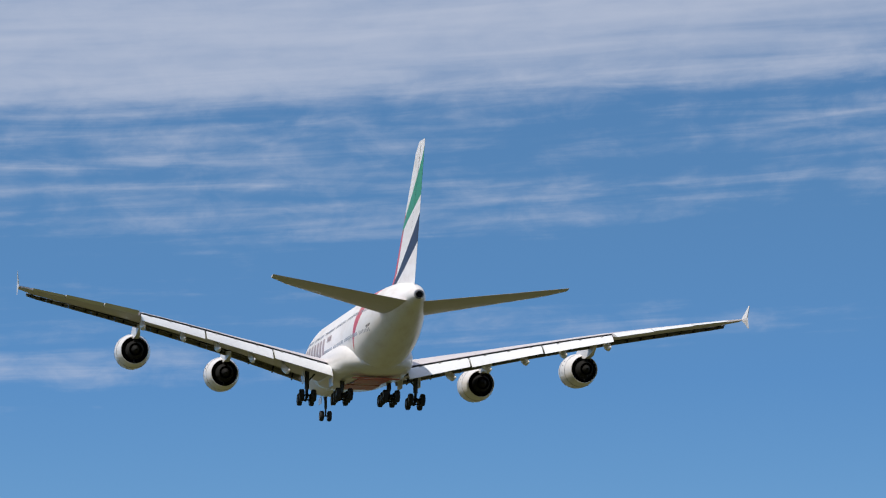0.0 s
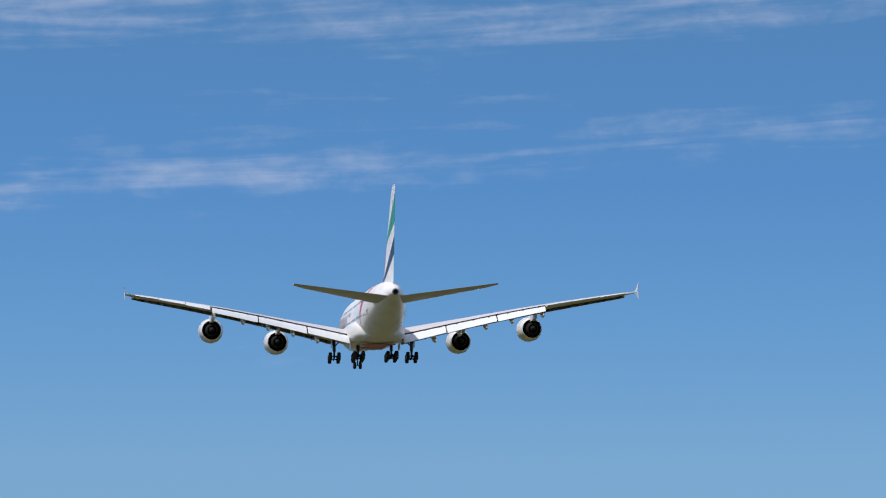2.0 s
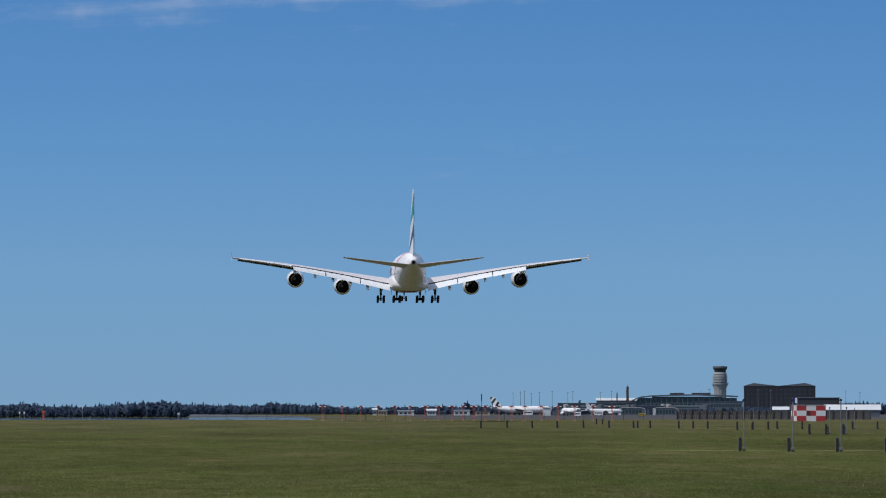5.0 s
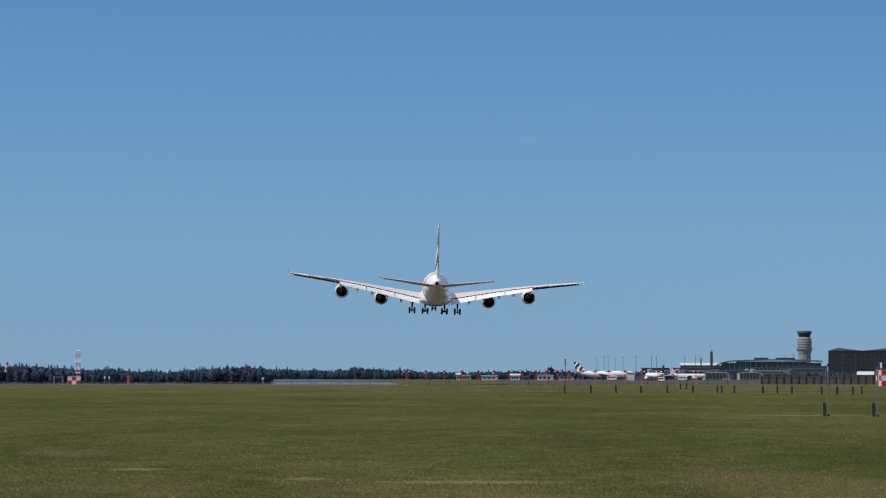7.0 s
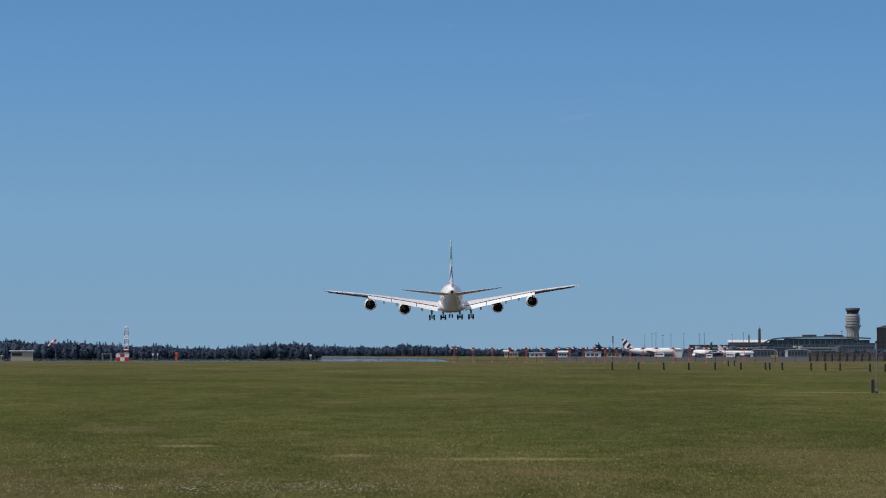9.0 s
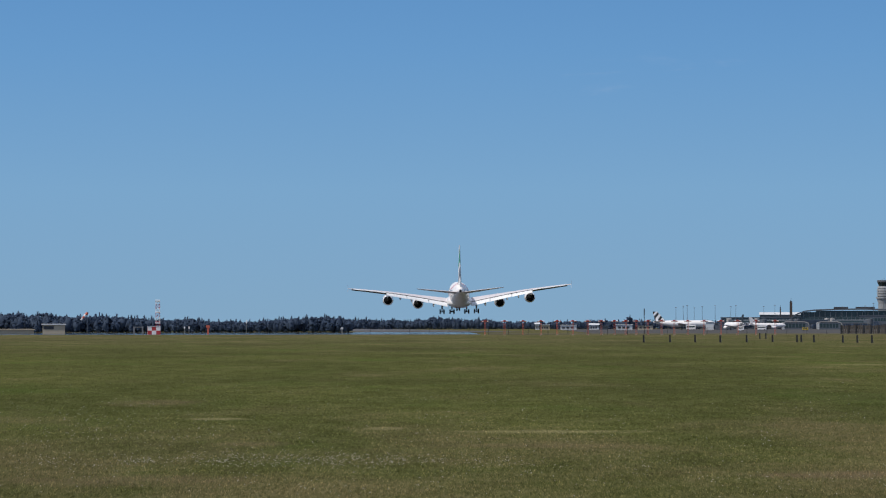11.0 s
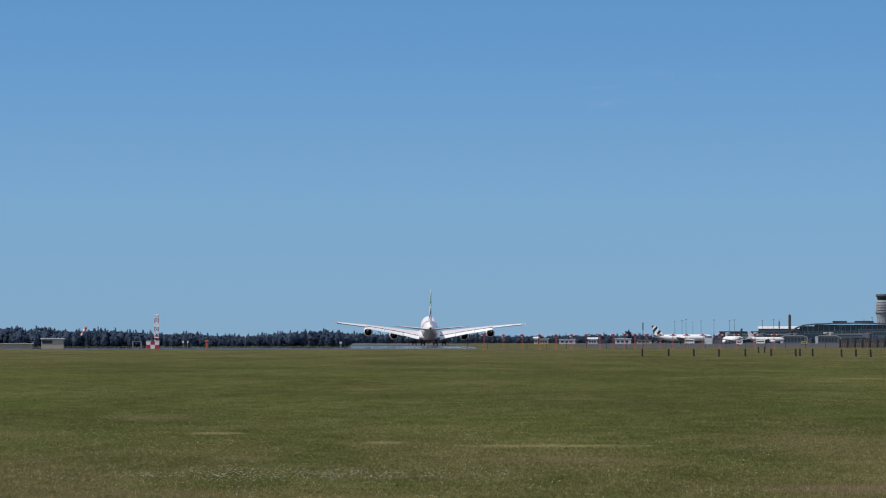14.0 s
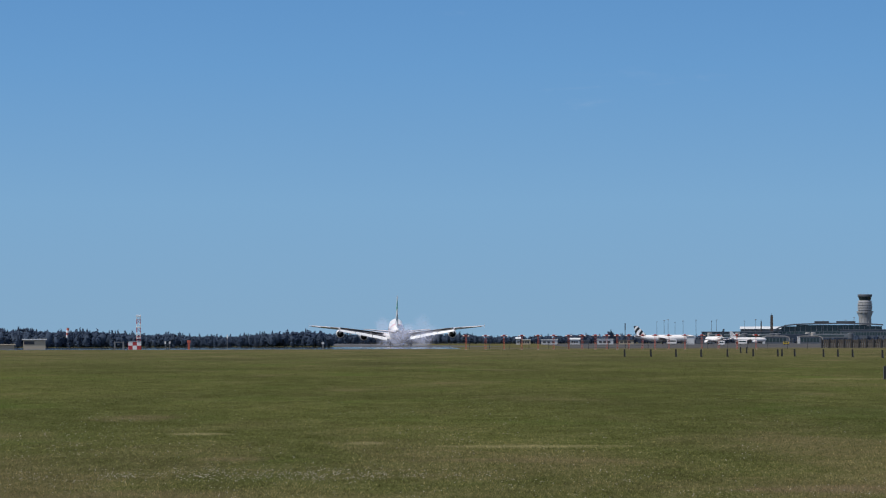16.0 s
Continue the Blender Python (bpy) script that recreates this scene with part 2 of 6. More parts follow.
def grass_colour(n, at):
    """Green, olive and dry patches of the field by place; gives the colour and a fine grain."""
    wide = n.add("ShaderNodeMapping", {0: at, 3: (1.0, 0.3, 1.0)}).outputs[0]
    far = n.noise(wide, 0.02, 6, 0.6)
    patch = n.noise(wide, 0.16, 6, 0.6, 0.4)
    tuft = n.noise(at, 1.3, 8, 0.7)
    fine = n.noise(n.add("ShaderNodeMapping", {0: at, 3: (1.0, 0.12, 1.0)}).outputs[0], 13.0, 5, 0.8)
    hair = n.noise(n.add("ShaderNodeMapping", {0: at, 3: (1.0, 0.22, 1.0)}).outputs[0], 42.0, 3, 0.7)
    grain = n.noise(n.add("ShaderNodeMapping", {0: at, 3: (1.0, 0.35, 1.0)}).outputs[0], 0.8, 7, 0.75)
    green = n.ramp(n.math("ADD", n.math("MULTIPLY", grain, 0.25), n.math("ADD", n.math("MULTIPLY", fine, 0.45), n.math("MULTIPLY", hair, 0.30))), [(0.40, (0.022, 0.028, 0.007)), (0.5, (0.056, 0.066, 0.018)), (0.60, (0.120, 0.124, 0.052))])
    dry = n.ramp(fine, [(0.3, (0.080, 0.062, 0.032)), (0.7, (0.190, 0.156, 0.088))])
    spot = n.add("ShaderNodeSeparateXYZ", {0: at})
    near = n.add("ShaderNodeMapRange", {0: spot.outputs[1], 1: 40.0, 2: 90.0, 3: 0.17, 4: 0.0}).outputs[0]
    # far grass is drier, which also warms light bounced onto the airliner
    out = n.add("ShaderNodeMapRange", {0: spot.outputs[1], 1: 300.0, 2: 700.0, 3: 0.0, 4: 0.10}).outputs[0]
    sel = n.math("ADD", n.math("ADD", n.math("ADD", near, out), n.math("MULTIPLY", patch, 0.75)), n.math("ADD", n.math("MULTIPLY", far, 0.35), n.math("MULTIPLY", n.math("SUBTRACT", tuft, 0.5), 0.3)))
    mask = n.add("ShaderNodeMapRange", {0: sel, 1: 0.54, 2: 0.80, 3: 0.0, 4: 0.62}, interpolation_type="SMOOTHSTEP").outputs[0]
    shade = n.ramp(n.noise(wide, 0.06, 5, 0.55, 0.3), [(0.3, (0.68, 0.70, 0.70)), (0.7, (1.28, 1.22, 1.22))])
    lush = n.add("ShaderNodeMapRange", {0: n.noise(wide, 0.11, 5, 0.6, 0.3), 1: 0.52, 2: 0.68, 3: 0.0, 4: 0.45}, interpolation_type="SMOOTHSTEP").outputs[0]
    green = n.mix(lush, green, (0.050, 0.084, 0.016, 1))
    col = n.mix(1.0, n.mix(mask, green, dry), shade, "MULTIPLY")
    wobble = n.math("ADD", n.math("MULTIPLY", n.math("SUBTRACT", tuft, 0.5), 6.0), n.math("MULTIPLY", n.math("SUBTRACT", fine, 0.5), 4.5))
    for cx, cy, rx, ry, tone, how in DRY_SPOTS:
        dx = n.math("DIVIDE", n.math("SUBTRACT", spot.outputs[0], cx), rx)
        dy = n.math("DIVIDE", n.math("SUBTRACT", spot.outputs[1], cy), ry)
        r2 = n.math("ADD", n.math("ADD", n.math("MULTIPLY", dx, dx), n.math("MULTIPLY", dy, dy)), wobble)
        inside = n.add("ShaderNodeMapRange", {0: r2, 1: 0.0, 2: 1.6, 3: how, 4: 0.0}, interpolation_type="SMOOTHSTEP").outputs[0]
        col = n.mix(inside, col, n.mix(fine, tuple(c * 0.6 for c in tone[:3]) + (1,), tone))
    return col, tuft


def ground_material():
    """Mown airfield grass: green with dry and brown patches."""
    m = bpy.data.materials.new("mown_grass")
    m.use_nodes = True
    n = Nodes(m.node_tree)
    at = n.add("ShaderNodeTexCoord").outputs["Object"]
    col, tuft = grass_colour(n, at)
    thatch = n.ramp(tuft, [(0.3, (0.085, 0.068, 0.042)), (0.7, (0.165, 0.138, 0.092))])
    # more thatch far off and outside the camera's wedge, to warm bounced light
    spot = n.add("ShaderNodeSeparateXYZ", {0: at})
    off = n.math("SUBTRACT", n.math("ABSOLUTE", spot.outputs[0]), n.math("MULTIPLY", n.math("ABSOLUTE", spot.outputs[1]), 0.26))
    thatch_bounce = n.math("ADD", n.add("ShaderNodeMapRange", {0: spot.outputs[1], 1: 220.0, 2: 420.0, 3: 0.08, 4: 0.24}).outputs[0], n.add("ShaderNodeMapRange", {0: off, 1: 20.0, 2: 60.0, 3: 0.0, 4: 0.3}).outputs[0])
    col = n.mix(thatch_bounce, col, thatch)
    b = n.add("ShaderNodeBsdfPrincipled", {"Base Color": col, "Roughness": 1.0, "Specular IOR Level": 0.0})
    bm_ = n.add("ShaderNodeBump", {"Strength": 0.25, "Distance": 0.03, "Height": tuft})
    n.tree.links.new(bm_.outputs[0], b.inputs["Normal"])
    n.add("ShaderNodeOutputMaterial", {0: b.outputs[0]})
    return m


def blade_material():
    """Blades of the same field: each tuft a little greener, drier, darker or paler than the ground under it."""
    m = bpy.data.materials.new("grass_blade")
    m.use_nodes = True
    n = Nodes(m.node_tree)
    at = n.add("ShaderNodeTexCoord").outputs["Object"]
    col, _ = grass_colour(n, at)
    own = n.add("ShaderNodeNewGeometry").outputs["Random Per Island"]
    tone = n.ramp(own, [(0.0, (0.62, 0.68, 0.60)), (0.35, (0.85, 0.90, 0.80)), (0.65, (1.05, 1.07, 0.95)), (0.86, (1.45, 1.38, 1.25)), (1.0, (2.3, 2.05, 2.0))])
    col = n.mix(1.0, col, tone, "MULTIPLY")
    b = n.add("ShaderNodeBsdfPrincipled", {"Base Color": col, "Roughness": 0.9, "Specular IOR Level": 0.05})
    t = n.add("ShaderNodeBsdfTranslucent", {0: col})
    n.add("ShaderNodeOutputMaterial", {0: n.add("ShaderNodeMixShader", {0: 0.25, 1: b.outputs[0], 2: t.outputs[0]}).outputs[0]})
    return m


def runway_material():
    """Dull asphalt, made glossy far down the runway to imitate a mirage."""
    m = bpy.data.materials.new("mirage_runway_asphalt")
    m.use_nodes = True
    n = Nodes(m.node_tree)
    at = n.add("ShaderNodeTexCoord").outputs["Object"]
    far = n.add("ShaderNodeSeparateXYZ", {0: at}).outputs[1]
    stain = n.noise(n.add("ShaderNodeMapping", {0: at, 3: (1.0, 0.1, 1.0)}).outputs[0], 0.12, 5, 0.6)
    # gloss fades in with distance, in place of a real mirage
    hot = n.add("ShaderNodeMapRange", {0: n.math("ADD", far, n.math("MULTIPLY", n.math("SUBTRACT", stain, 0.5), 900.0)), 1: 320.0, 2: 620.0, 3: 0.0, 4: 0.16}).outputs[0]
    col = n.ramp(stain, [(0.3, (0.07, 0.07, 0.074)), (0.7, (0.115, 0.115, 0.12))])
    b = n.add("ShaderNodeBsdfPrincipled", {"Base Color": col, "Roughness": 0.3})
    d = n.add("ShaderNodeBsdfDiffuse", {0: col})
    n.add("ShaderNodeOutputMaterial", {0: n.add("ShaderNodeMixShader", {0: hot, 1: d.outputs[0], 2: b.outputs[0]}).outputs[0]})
    return m


def mirage_material():
    """Dark glossy paving that imitates a mirage by mirroring what stands behind it, broken by duller streaks."""
    m = bpy.data.materials.new("mirage_gloss_paving")
    m.use_nodes = True
    n = Nodes(m.node_tree)
    at = n.add("ShaderNodeTexCoord").outputs["Object"]
    streak = n.noise(n.add("ShaderNodeMapping", {0: at, 3: (0.35, 1.0, 1.0)}).outputs[0], 0.05, 5, 0.6)
    col = n.ramp(streak, [(0.3, (0.06, 0.06, 0.064)), (0.7, (0.10, 0.10, 0.105))])
    rough = n.add("ShaderNodeMapRange", {0: streak, 1: 0.35, 2: 0.70, 3: 0.015, 4: 0.10}).outputs[0]
    b = n.add("ShaderNodeBsdfPrincipled", {"Base Color": col, "Roughness": rough})
    n.add("ShaderNodeOutputMaterial", {0: b.outputs[0]})
    return m


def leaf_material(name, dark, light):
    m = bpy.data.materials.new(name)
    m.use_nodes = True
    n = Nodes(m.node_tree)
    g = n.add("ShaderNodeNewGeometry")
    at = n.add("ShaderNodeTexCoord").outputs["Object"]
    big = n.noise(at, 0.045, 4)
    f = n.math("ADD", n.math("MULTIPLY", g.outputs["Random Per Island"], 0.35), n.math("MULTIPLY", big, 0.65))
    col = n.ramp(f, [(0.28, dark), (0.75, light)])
    b = n.add("ShaderNodeBsdfPrincipled", {"Base Color": col, "Roughness": 0.95, "Specular IOR Level": 0.03})
    # thin leaves let light through; the even mix also flattens contrast like haze
    t = n.add("ShaderNodeBsdfTranslucent", {0: col})
    both = n.add("ShaderNodeMixShader", {0: 0.5, 1: b.outputs[0], 2: t.outputs[0]})
    n.add("ShaderNodeOutputMaterial", {0: both.outputs[0]})
    return m


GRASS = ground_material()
MIRAGE_ASPHALT = runway_material()
MIRAGE_PAVING = mirage_material()
# bluish, narrow tones: distance haze is put into the leaf colour
HAZE_PINE = leaf_material("hazed_conifer_leaf", (0.068, 0.098, 0.156), (0.092, 0.124, 0.178))
BLADE = blade_material()
PETAL = material("white_petals", (0.34, 0.315, 0.26), 0.8, dirt=0.1)


# ---- mesh helpers ----
def mesh_of(name, verts, faces, mats, smooth=True, face_mats=None, sheet=None):
    me = bpy.data.meshes.new(name)
    me.from_pydata([tuple(v) for v in verts], [], faces)
    for m in (mats if isinstance(mats, (list, tuple)) else [mats]):
        me.materials.append(m)
    if face_mats:
        for p, k in zip(me.polygons, face_mats):
            p.material_index = k
    if smooth:
        for p in me.polygons:
            p.use_smooth = True
    if sheet:
        uv = me.uv_layers.new(name="sheet")
        for loop in me.loops:
            uv.data[loop.index].uv = sheet[loop.vertex_index]
    me.update()
    return me


def clean(me, sharp=40):
    """Faces out, sharp edges kept sharp."""
    bm = bmesh.new()
    bm.from_mesh(me)
    bmesh.ops.recalc_face_normals(bm, faces=bm.faces)
    for e in bm.edges:
        if len(e.link_faces) == 2 and e.calc_face_angle(0) > radians(sharp):
            e.smooth = False
    bm.to_mesh(me)
    bm.free()
    return me


def put(name, me, parent=None, label="", m=None):
    ob = new(name, me)
    if parent:
        ob.parent = parent
    if m is not None:
        ob.matrix_basis = m
    if label:
        tagged(ob, label)
    return ob


def part(name, bm, mat, parent, label="", smooth=False):
    me = bpy.data.meshes.new(name)
    bmesh.ops.recalc_face_normals(bm, faces=bm.faces)
    bm.to_mesh(me)
    bm.free()
    for m in (mat if isinstance(mat, list) else [mat]):
        me.materials.append(m)
    if smooth:
        for p in me.polygons:
            p.use_smooth = True
        clean(me)
    return put(name, me, parent, label)


def thing(name, m, label, category, group=""):
    return tagged_at(new(name), m, label, category, group)


def tagged_at(ob, m, label, category, group=""):
    ob.matrix_basis = m
    return tagged(ob, label, category, group)


def loft(rings, cap=True):
    verts, faces, k = [], [], len(rings[0])
    for r in rings:
        verts += r
    for i in range(len(rings) - 1):
        for j in range(k):
            a, b = i * k + j, i * k + (j + 1) % k
            faces.append((a, b, b + k, a + k))
    if cap:
        faces.append(tuple(reversed(range(k))))
        faces.append(tuple(range((len(rings) - 1) * k, len(rings) * k)))
    return verts, faces


def box(bm, x0, x1, y0, y1, z0, z1, bevel=0.0):
    r = bmesh.ops.create_cube(bm, size=1.0, matrix=Matrix.Translation(((x0 + x1) / 2, (y0 + y1) / 2, (z0 + z1) / 2)) @ Matrix.Diagonal((x1 - x0, y1 - y0, z1 - z0, 1)))
    if bevel:
        es = list({e for v in r["verts"] for e in v.link_edges})
        bmesh.ops.bevel(bm, geom=es, offset=bevel, segments=1, affect="EDGES")


def rod(bm, a, b, r, r2=None, seg=8):
    a, b = Vector(a), Vector(b)
    d = b - a
    m = Matrix.Translation((a + b) / 2) @ d.to_track_quat("Z", "Y").to_matrix().to_4x4()
    bmesh.ops.create_cone(bm, cap_ends=True, segments=seg, radius1=r, radius2=r if r2 is None else r2, depth=d.length, matrix=m)


def spin(profile, seg=32, axis="y"):
    """Rings of (along, radius) turned about the y or z axis."""
    rings = []
    for s, r in profile:
        ring = []
        for k in range(seg):
            a = 2 * math.pi * k / seg
            ring.append((r * math.cos(a), s, r * math.sin(a)) if axis == "y" else (r * math.cos(a), r * math.sin(a), s))
        rings.append(ring)
    return rings


# ---- the airliner: x to its right, y to its nose, z up; station s runs aft from the nose ----
def stn(s):
    return 36.0 - s


BODY = [(0, 0.05, -1.5, -1.65), (0.6, 0.9, -0.7, -2.3), (1.6, 1.7, 0.1, -3.0), (3, 2.4, 1.1, -3.55), (6, 3.1, 2.6, -4.1), (10, 3.5, 3.6, -4.35), (14, 3.57, 4.0, -4.4),
        (30, 3.57, 4.0, -4.4), (42, 3.57, 4.0, -4.4), (46, 3.57, 4.0, -4.32), (50, 3.48, 4.0, -3.85), (54, 3.2, 3.95, -3.0), (58, 2.75, 3.85, -1.95), (61, 2.3, 3.7, -1.15),
        (64, 1.85, 3.4, -0.4), (66.5, 1.4, 3.05, 0.2), (68.5, 0.98, 2.6, 0.65), (69.6, 0.7, 2.25, 0.9), (70.2, 0.52, 2.02, 1.0)]


def lerp_table(table, s):
    for a, b in zip(table, table[1:]):
        if s <= b[0]:
            f = (s - a[0]) / (b[0] - a[0])
            return [p + (q - p) * f for p, q in zip(a, b)]
    return list(table[-1])


def smooth_table(table, s):
    """A soft reading of a table, the mean over a short run of it."""
    rows = [lerp_table(table, min(max(s + d, table[0][0]), table[-1][0])) for d in (-0.9, -0.45, 0, 0.45, 0.9)]
    return [sum(c) / len(rows) for c in zip(*rows)]


def body_point(s, a):
    """A point of the body's skin; a: angle from the top, round to the right."""
    _, hw, top, bot = smooth_table(BODY, s) if 2 < s < 68 else lerp_table(BODY, s)
    zc, hh = (top + bot) / 2, (top - bot) / 2
    c, si = math.cos(a), math.sin(a)
    x = hw * math.copysign(abs(si) ** 0.92, si)
    z = zc - 0.06 * hh + hh * c * (1 if c < 0 else 1) + 0.06 * hh * c * c
    return Vector((x, stn(s), z))


def build_airliner():
    plane = tagged(new("airliner"), "white four-engined double-deck airliner with gear and flaps down", "aircraft")
    # body
    stations = [0, 0.3, 0.6, 1.1, 1.6, 2.3, 3, 4, 5, 6, 8, 10, 12, 14] + list(range(16, 44, 2)) + [x * 1.0 for x in range(44, 70)] + [69.6, 70.2]
    rings, sheet, seg = [], [], 56
    for s in stations:
        ring = [body_point(s, 2 * math.pi * k / seg) for k in range(seg)]
        rings.append(ring)
        sheet += [(s, p.z) for p in ring]
    v, f = loft(rings)
    body = put("fuselage", clean(mesh_of("fuselage", v, f, BODY_PAINT, sheet=sheet), 60), plane, "white painted body with a red sweep at the rear")
    # tail exhaust
    v, f = loft(spin([(0.25, 0.46), (0, 0.5), (-0.45, 0.46), (-0.5, 0.36), (-0.1, 0.30)], 20))
    put("tail_exhaust", clean(mesh_of("tail_exhaust", v, f, RIM)), plane, "steel exhaust ring of the tail cone", pose(0, stn(70.2), 1.52, 8))
    # a closed black disc is painted in for the darkness of the bore
    v, f = loft(spin([(-0.40, 0.33), (-0.46, 0.33)], 20))
    put("bore_disc", clean(mesh_of("bore_disc", v, f, BLACK)), plane, "black disc for the dark bore of the tail exhaust", pose(0, stn(70.2), 1.52, 8))
    # belly fairing
    rings = []
    for k in range(25):
        s = 18.5 + 29.5 * k / 24
        u = (k / 24) * 2 - 1
        g = max(0.0, 1 - abs(u) ** 3.2) ** 0.55
        hw, bot, top = 2.2 + 2.35 * g, -4.0 - 0.95 * g, -2.4 + 1.9 * g
        zc, hh = (top + bot) / 2, (top - bot) / 2
        ring = []
        for j in range(40):
            a = 2 * math.pi * j / 40
            c, si = math.cos(a), math.sin(a)
            ring.append((hw * math.copysign(abs(si) ** 0.75, si), stn(s), zc + hh * math.copysign(abs(c) ** 0.75, c)))
        rings.append(ring)
    v, f = loft(rings)
    fairing = put("belly_fairing", clean(mesh_of("belly_fairing", v, f, WHITE), 60), plane)
    # red lettering patches under the belly and the titles, as plain shapes
    for y0, y1, w in ((stn(44.5), stn(43.2), 2.6), (stn(42.6), stn(36), 1.7), (stn(35), stn(29), 1.9)):
        bm = bmesh.new()
        box(bm, -w, w, min(y0, y1), max(y0, y1), -4.985, -4.90, 0.03)
        part("belly_marking", bm, PALE_RED, fairing, "pale red marking under the belly")
    for side in (-1, 1):
        # two rows of cabin windows
        for z_row, name in ((1.62, "upper_windows"), (-0.62, "main_windows")):
            bm = bmesh.new()
            s = 7.0
            while s < (58 if z_row > 0 else 56):
                if int(s * 2) % 17 > 1:
                    _, hw, top, bot = smooth_table(BODY, s)
                    zc, hh = (top + bot) / 2, (top - bot) / 2
                    a = math.acos(max(-1, min(1, (z_row - zc) / hh)))
                    p, q = body_point(s, a), body_point(s + 0.3, a)
                    up = body_point(s, a - 0.05)
                    n = (q - p).cross(up - p).normalized()
                    n = n if n.x > 0 else -n
                    along, tall = (q - p).normalized(), (up - p).normalized()
                    mid = p + n * 0.012
                    pts = [mid + along * dx * 0.14 + tall * dz * 0.2 for dx, dz in ((-1, -0.6), (-0.5, -1), (0.5, -1), (1, -0.6), (1, 0.6), (0.5, 1), (-0.5, 1), (-1, 0.6))]
                    bm.faces.new([bm.verts.new((side * w.x, w.y, w.z)) for w in pts])
                s += 0.53
            tagged(part(name, bm, WINDOW_DARK, body, "row of small dark cabin windows"), kind="stuff")
        # the titles are drawn as plain slanted bars that follow the skin
        for name, first, step, wide, slant, a0, a1, n_bars, words in (("title_bars", 9.5, 2.35, 1.25, 0.6, 1.26, 1.90, 8, "pale mauve title drawn as bars"), ("small_title_bars", 29.5, 0.9, 0.5, 0.15, 1.27, 1.42, 4, "small pale title drawn as bars")):
            bm = bmesh.new()
            for k in range(n_bars):
                s = first + k * step
                ends = []
                for j in range(6):
                    f = j / 5
                    pair = []
                    for s2 in (s + slant * f, s + slant * f + wide):
                        p = body_point(s2, a0 + (a1 - a0) * f)
                        pair.append(bm.verts.new((side * (p.x + 0.03), p.y, p.z)))
                    ends.append(pair)
                for u, v in zip(ends, ends[1:]):
                    bm.faces.new((u[0], u[1], v[1], v[0]))
            part(name, bm, GOLD, body, words)
        bm = bmesh.new()
        for k in range(5):
            s = 55.0 + k * 0.32
            pts = []
            for s2, a in ((s, 1.80), (s + 0.2, 1.80), (s + 0.2, 1.88), (s, 1.88)):
                p = body_point(s2, a)
                pts.append((side * (p.x + 0.02), p.y, p.z))
            bm.faces.new([bm.verts.new(p) for p in pts])
        part("mark_bars", bm, STEEL, body, "dark lettering drawn as bars")
    for side, name in ((-1, "wing"), (1, "wing")):
        build_wing(plane, side)
        build_engine(plane, side, 14.9, 22.2, -3.42, 0.2)
        build_engine(plane, side, 25.7, 28.3, -1.83, 0.2)
        build_tailplane(plane, side)
        build_bogie(plane, side * 6.2, stn(33.5), 2, "wing_gear", -3.3, 13.0)
        build_bogie(plane, side * 2.65, stn(36.6), 3, "body_gear", -4.6, 6.0)
    build_nose_gear(plane)
    build_fin(plane)
    return plane


def wing_le(b):
    return 20.2 + 0.675 * b + (1.5 * ((b - 37.4) / 2.2) ** 2 if b > 37.4 else 0)


def wing_te(b):
    return 41.8 + 0.10 * (b - 4) if b < 14 else 42.8 + (b - 14) * (51.0 - 42.8) / 25.6


def wing_z(b):
    f = (b - 3.0) / 36.6
    return -3.5 + 6.15 * (f + 0.08 * math.sin(math.pi * f))


def foil(x, t):
    return 5 * t * (0.2969 * math.sqrt(max(x, 0)) - 0.126 * x - 0.3516 * x * x + 0.2843 * x ** 3 - 0.1036 * x ** 4)


def wing_point(b, x, up):
    """A point of the clean wing's skin at span b and chord part x; up: +1 upper, -1 lower, 0 mean line."""
    c = wing_te(b) - wing_le(b)
    t = 0.135 - 0.045 * min(1, b / 20)
    twist = radians(4.0 - 4.5 * b / 39.6)
    z = (foil(x, t) * up + 0.022 * math.sin(math.pi * x)) * c - (x - 0.35) * c * math.sin(twist)
    return Vector((b, stn(wing_le(b) + x * c), wing_z(b) + z))


def panel(side, b0, b1, x0, x1, steps, across=8, thick_mat=None, mats=None):
    """A spanwise piece of the wing between two chord parts."""
    rings = []
    for i in range(steps + 1):
        b = b0 + (b1 - b0) * i / steps
        xs = [x0 + (x1 - x0) * (0.5 - 0.5 * math.cos(math.pi * k / across)) for k in range(across + 1)]
        ring = [wing_point(b, x, 1) for x in reversed(xs)] + [wing_point(b, x, -1) for x in (xs[1:] if x0 <= 0.001 else xs)]
        rings.append([(side * p.x, p.y, p.z) for p in ring])
    return loft(rings)


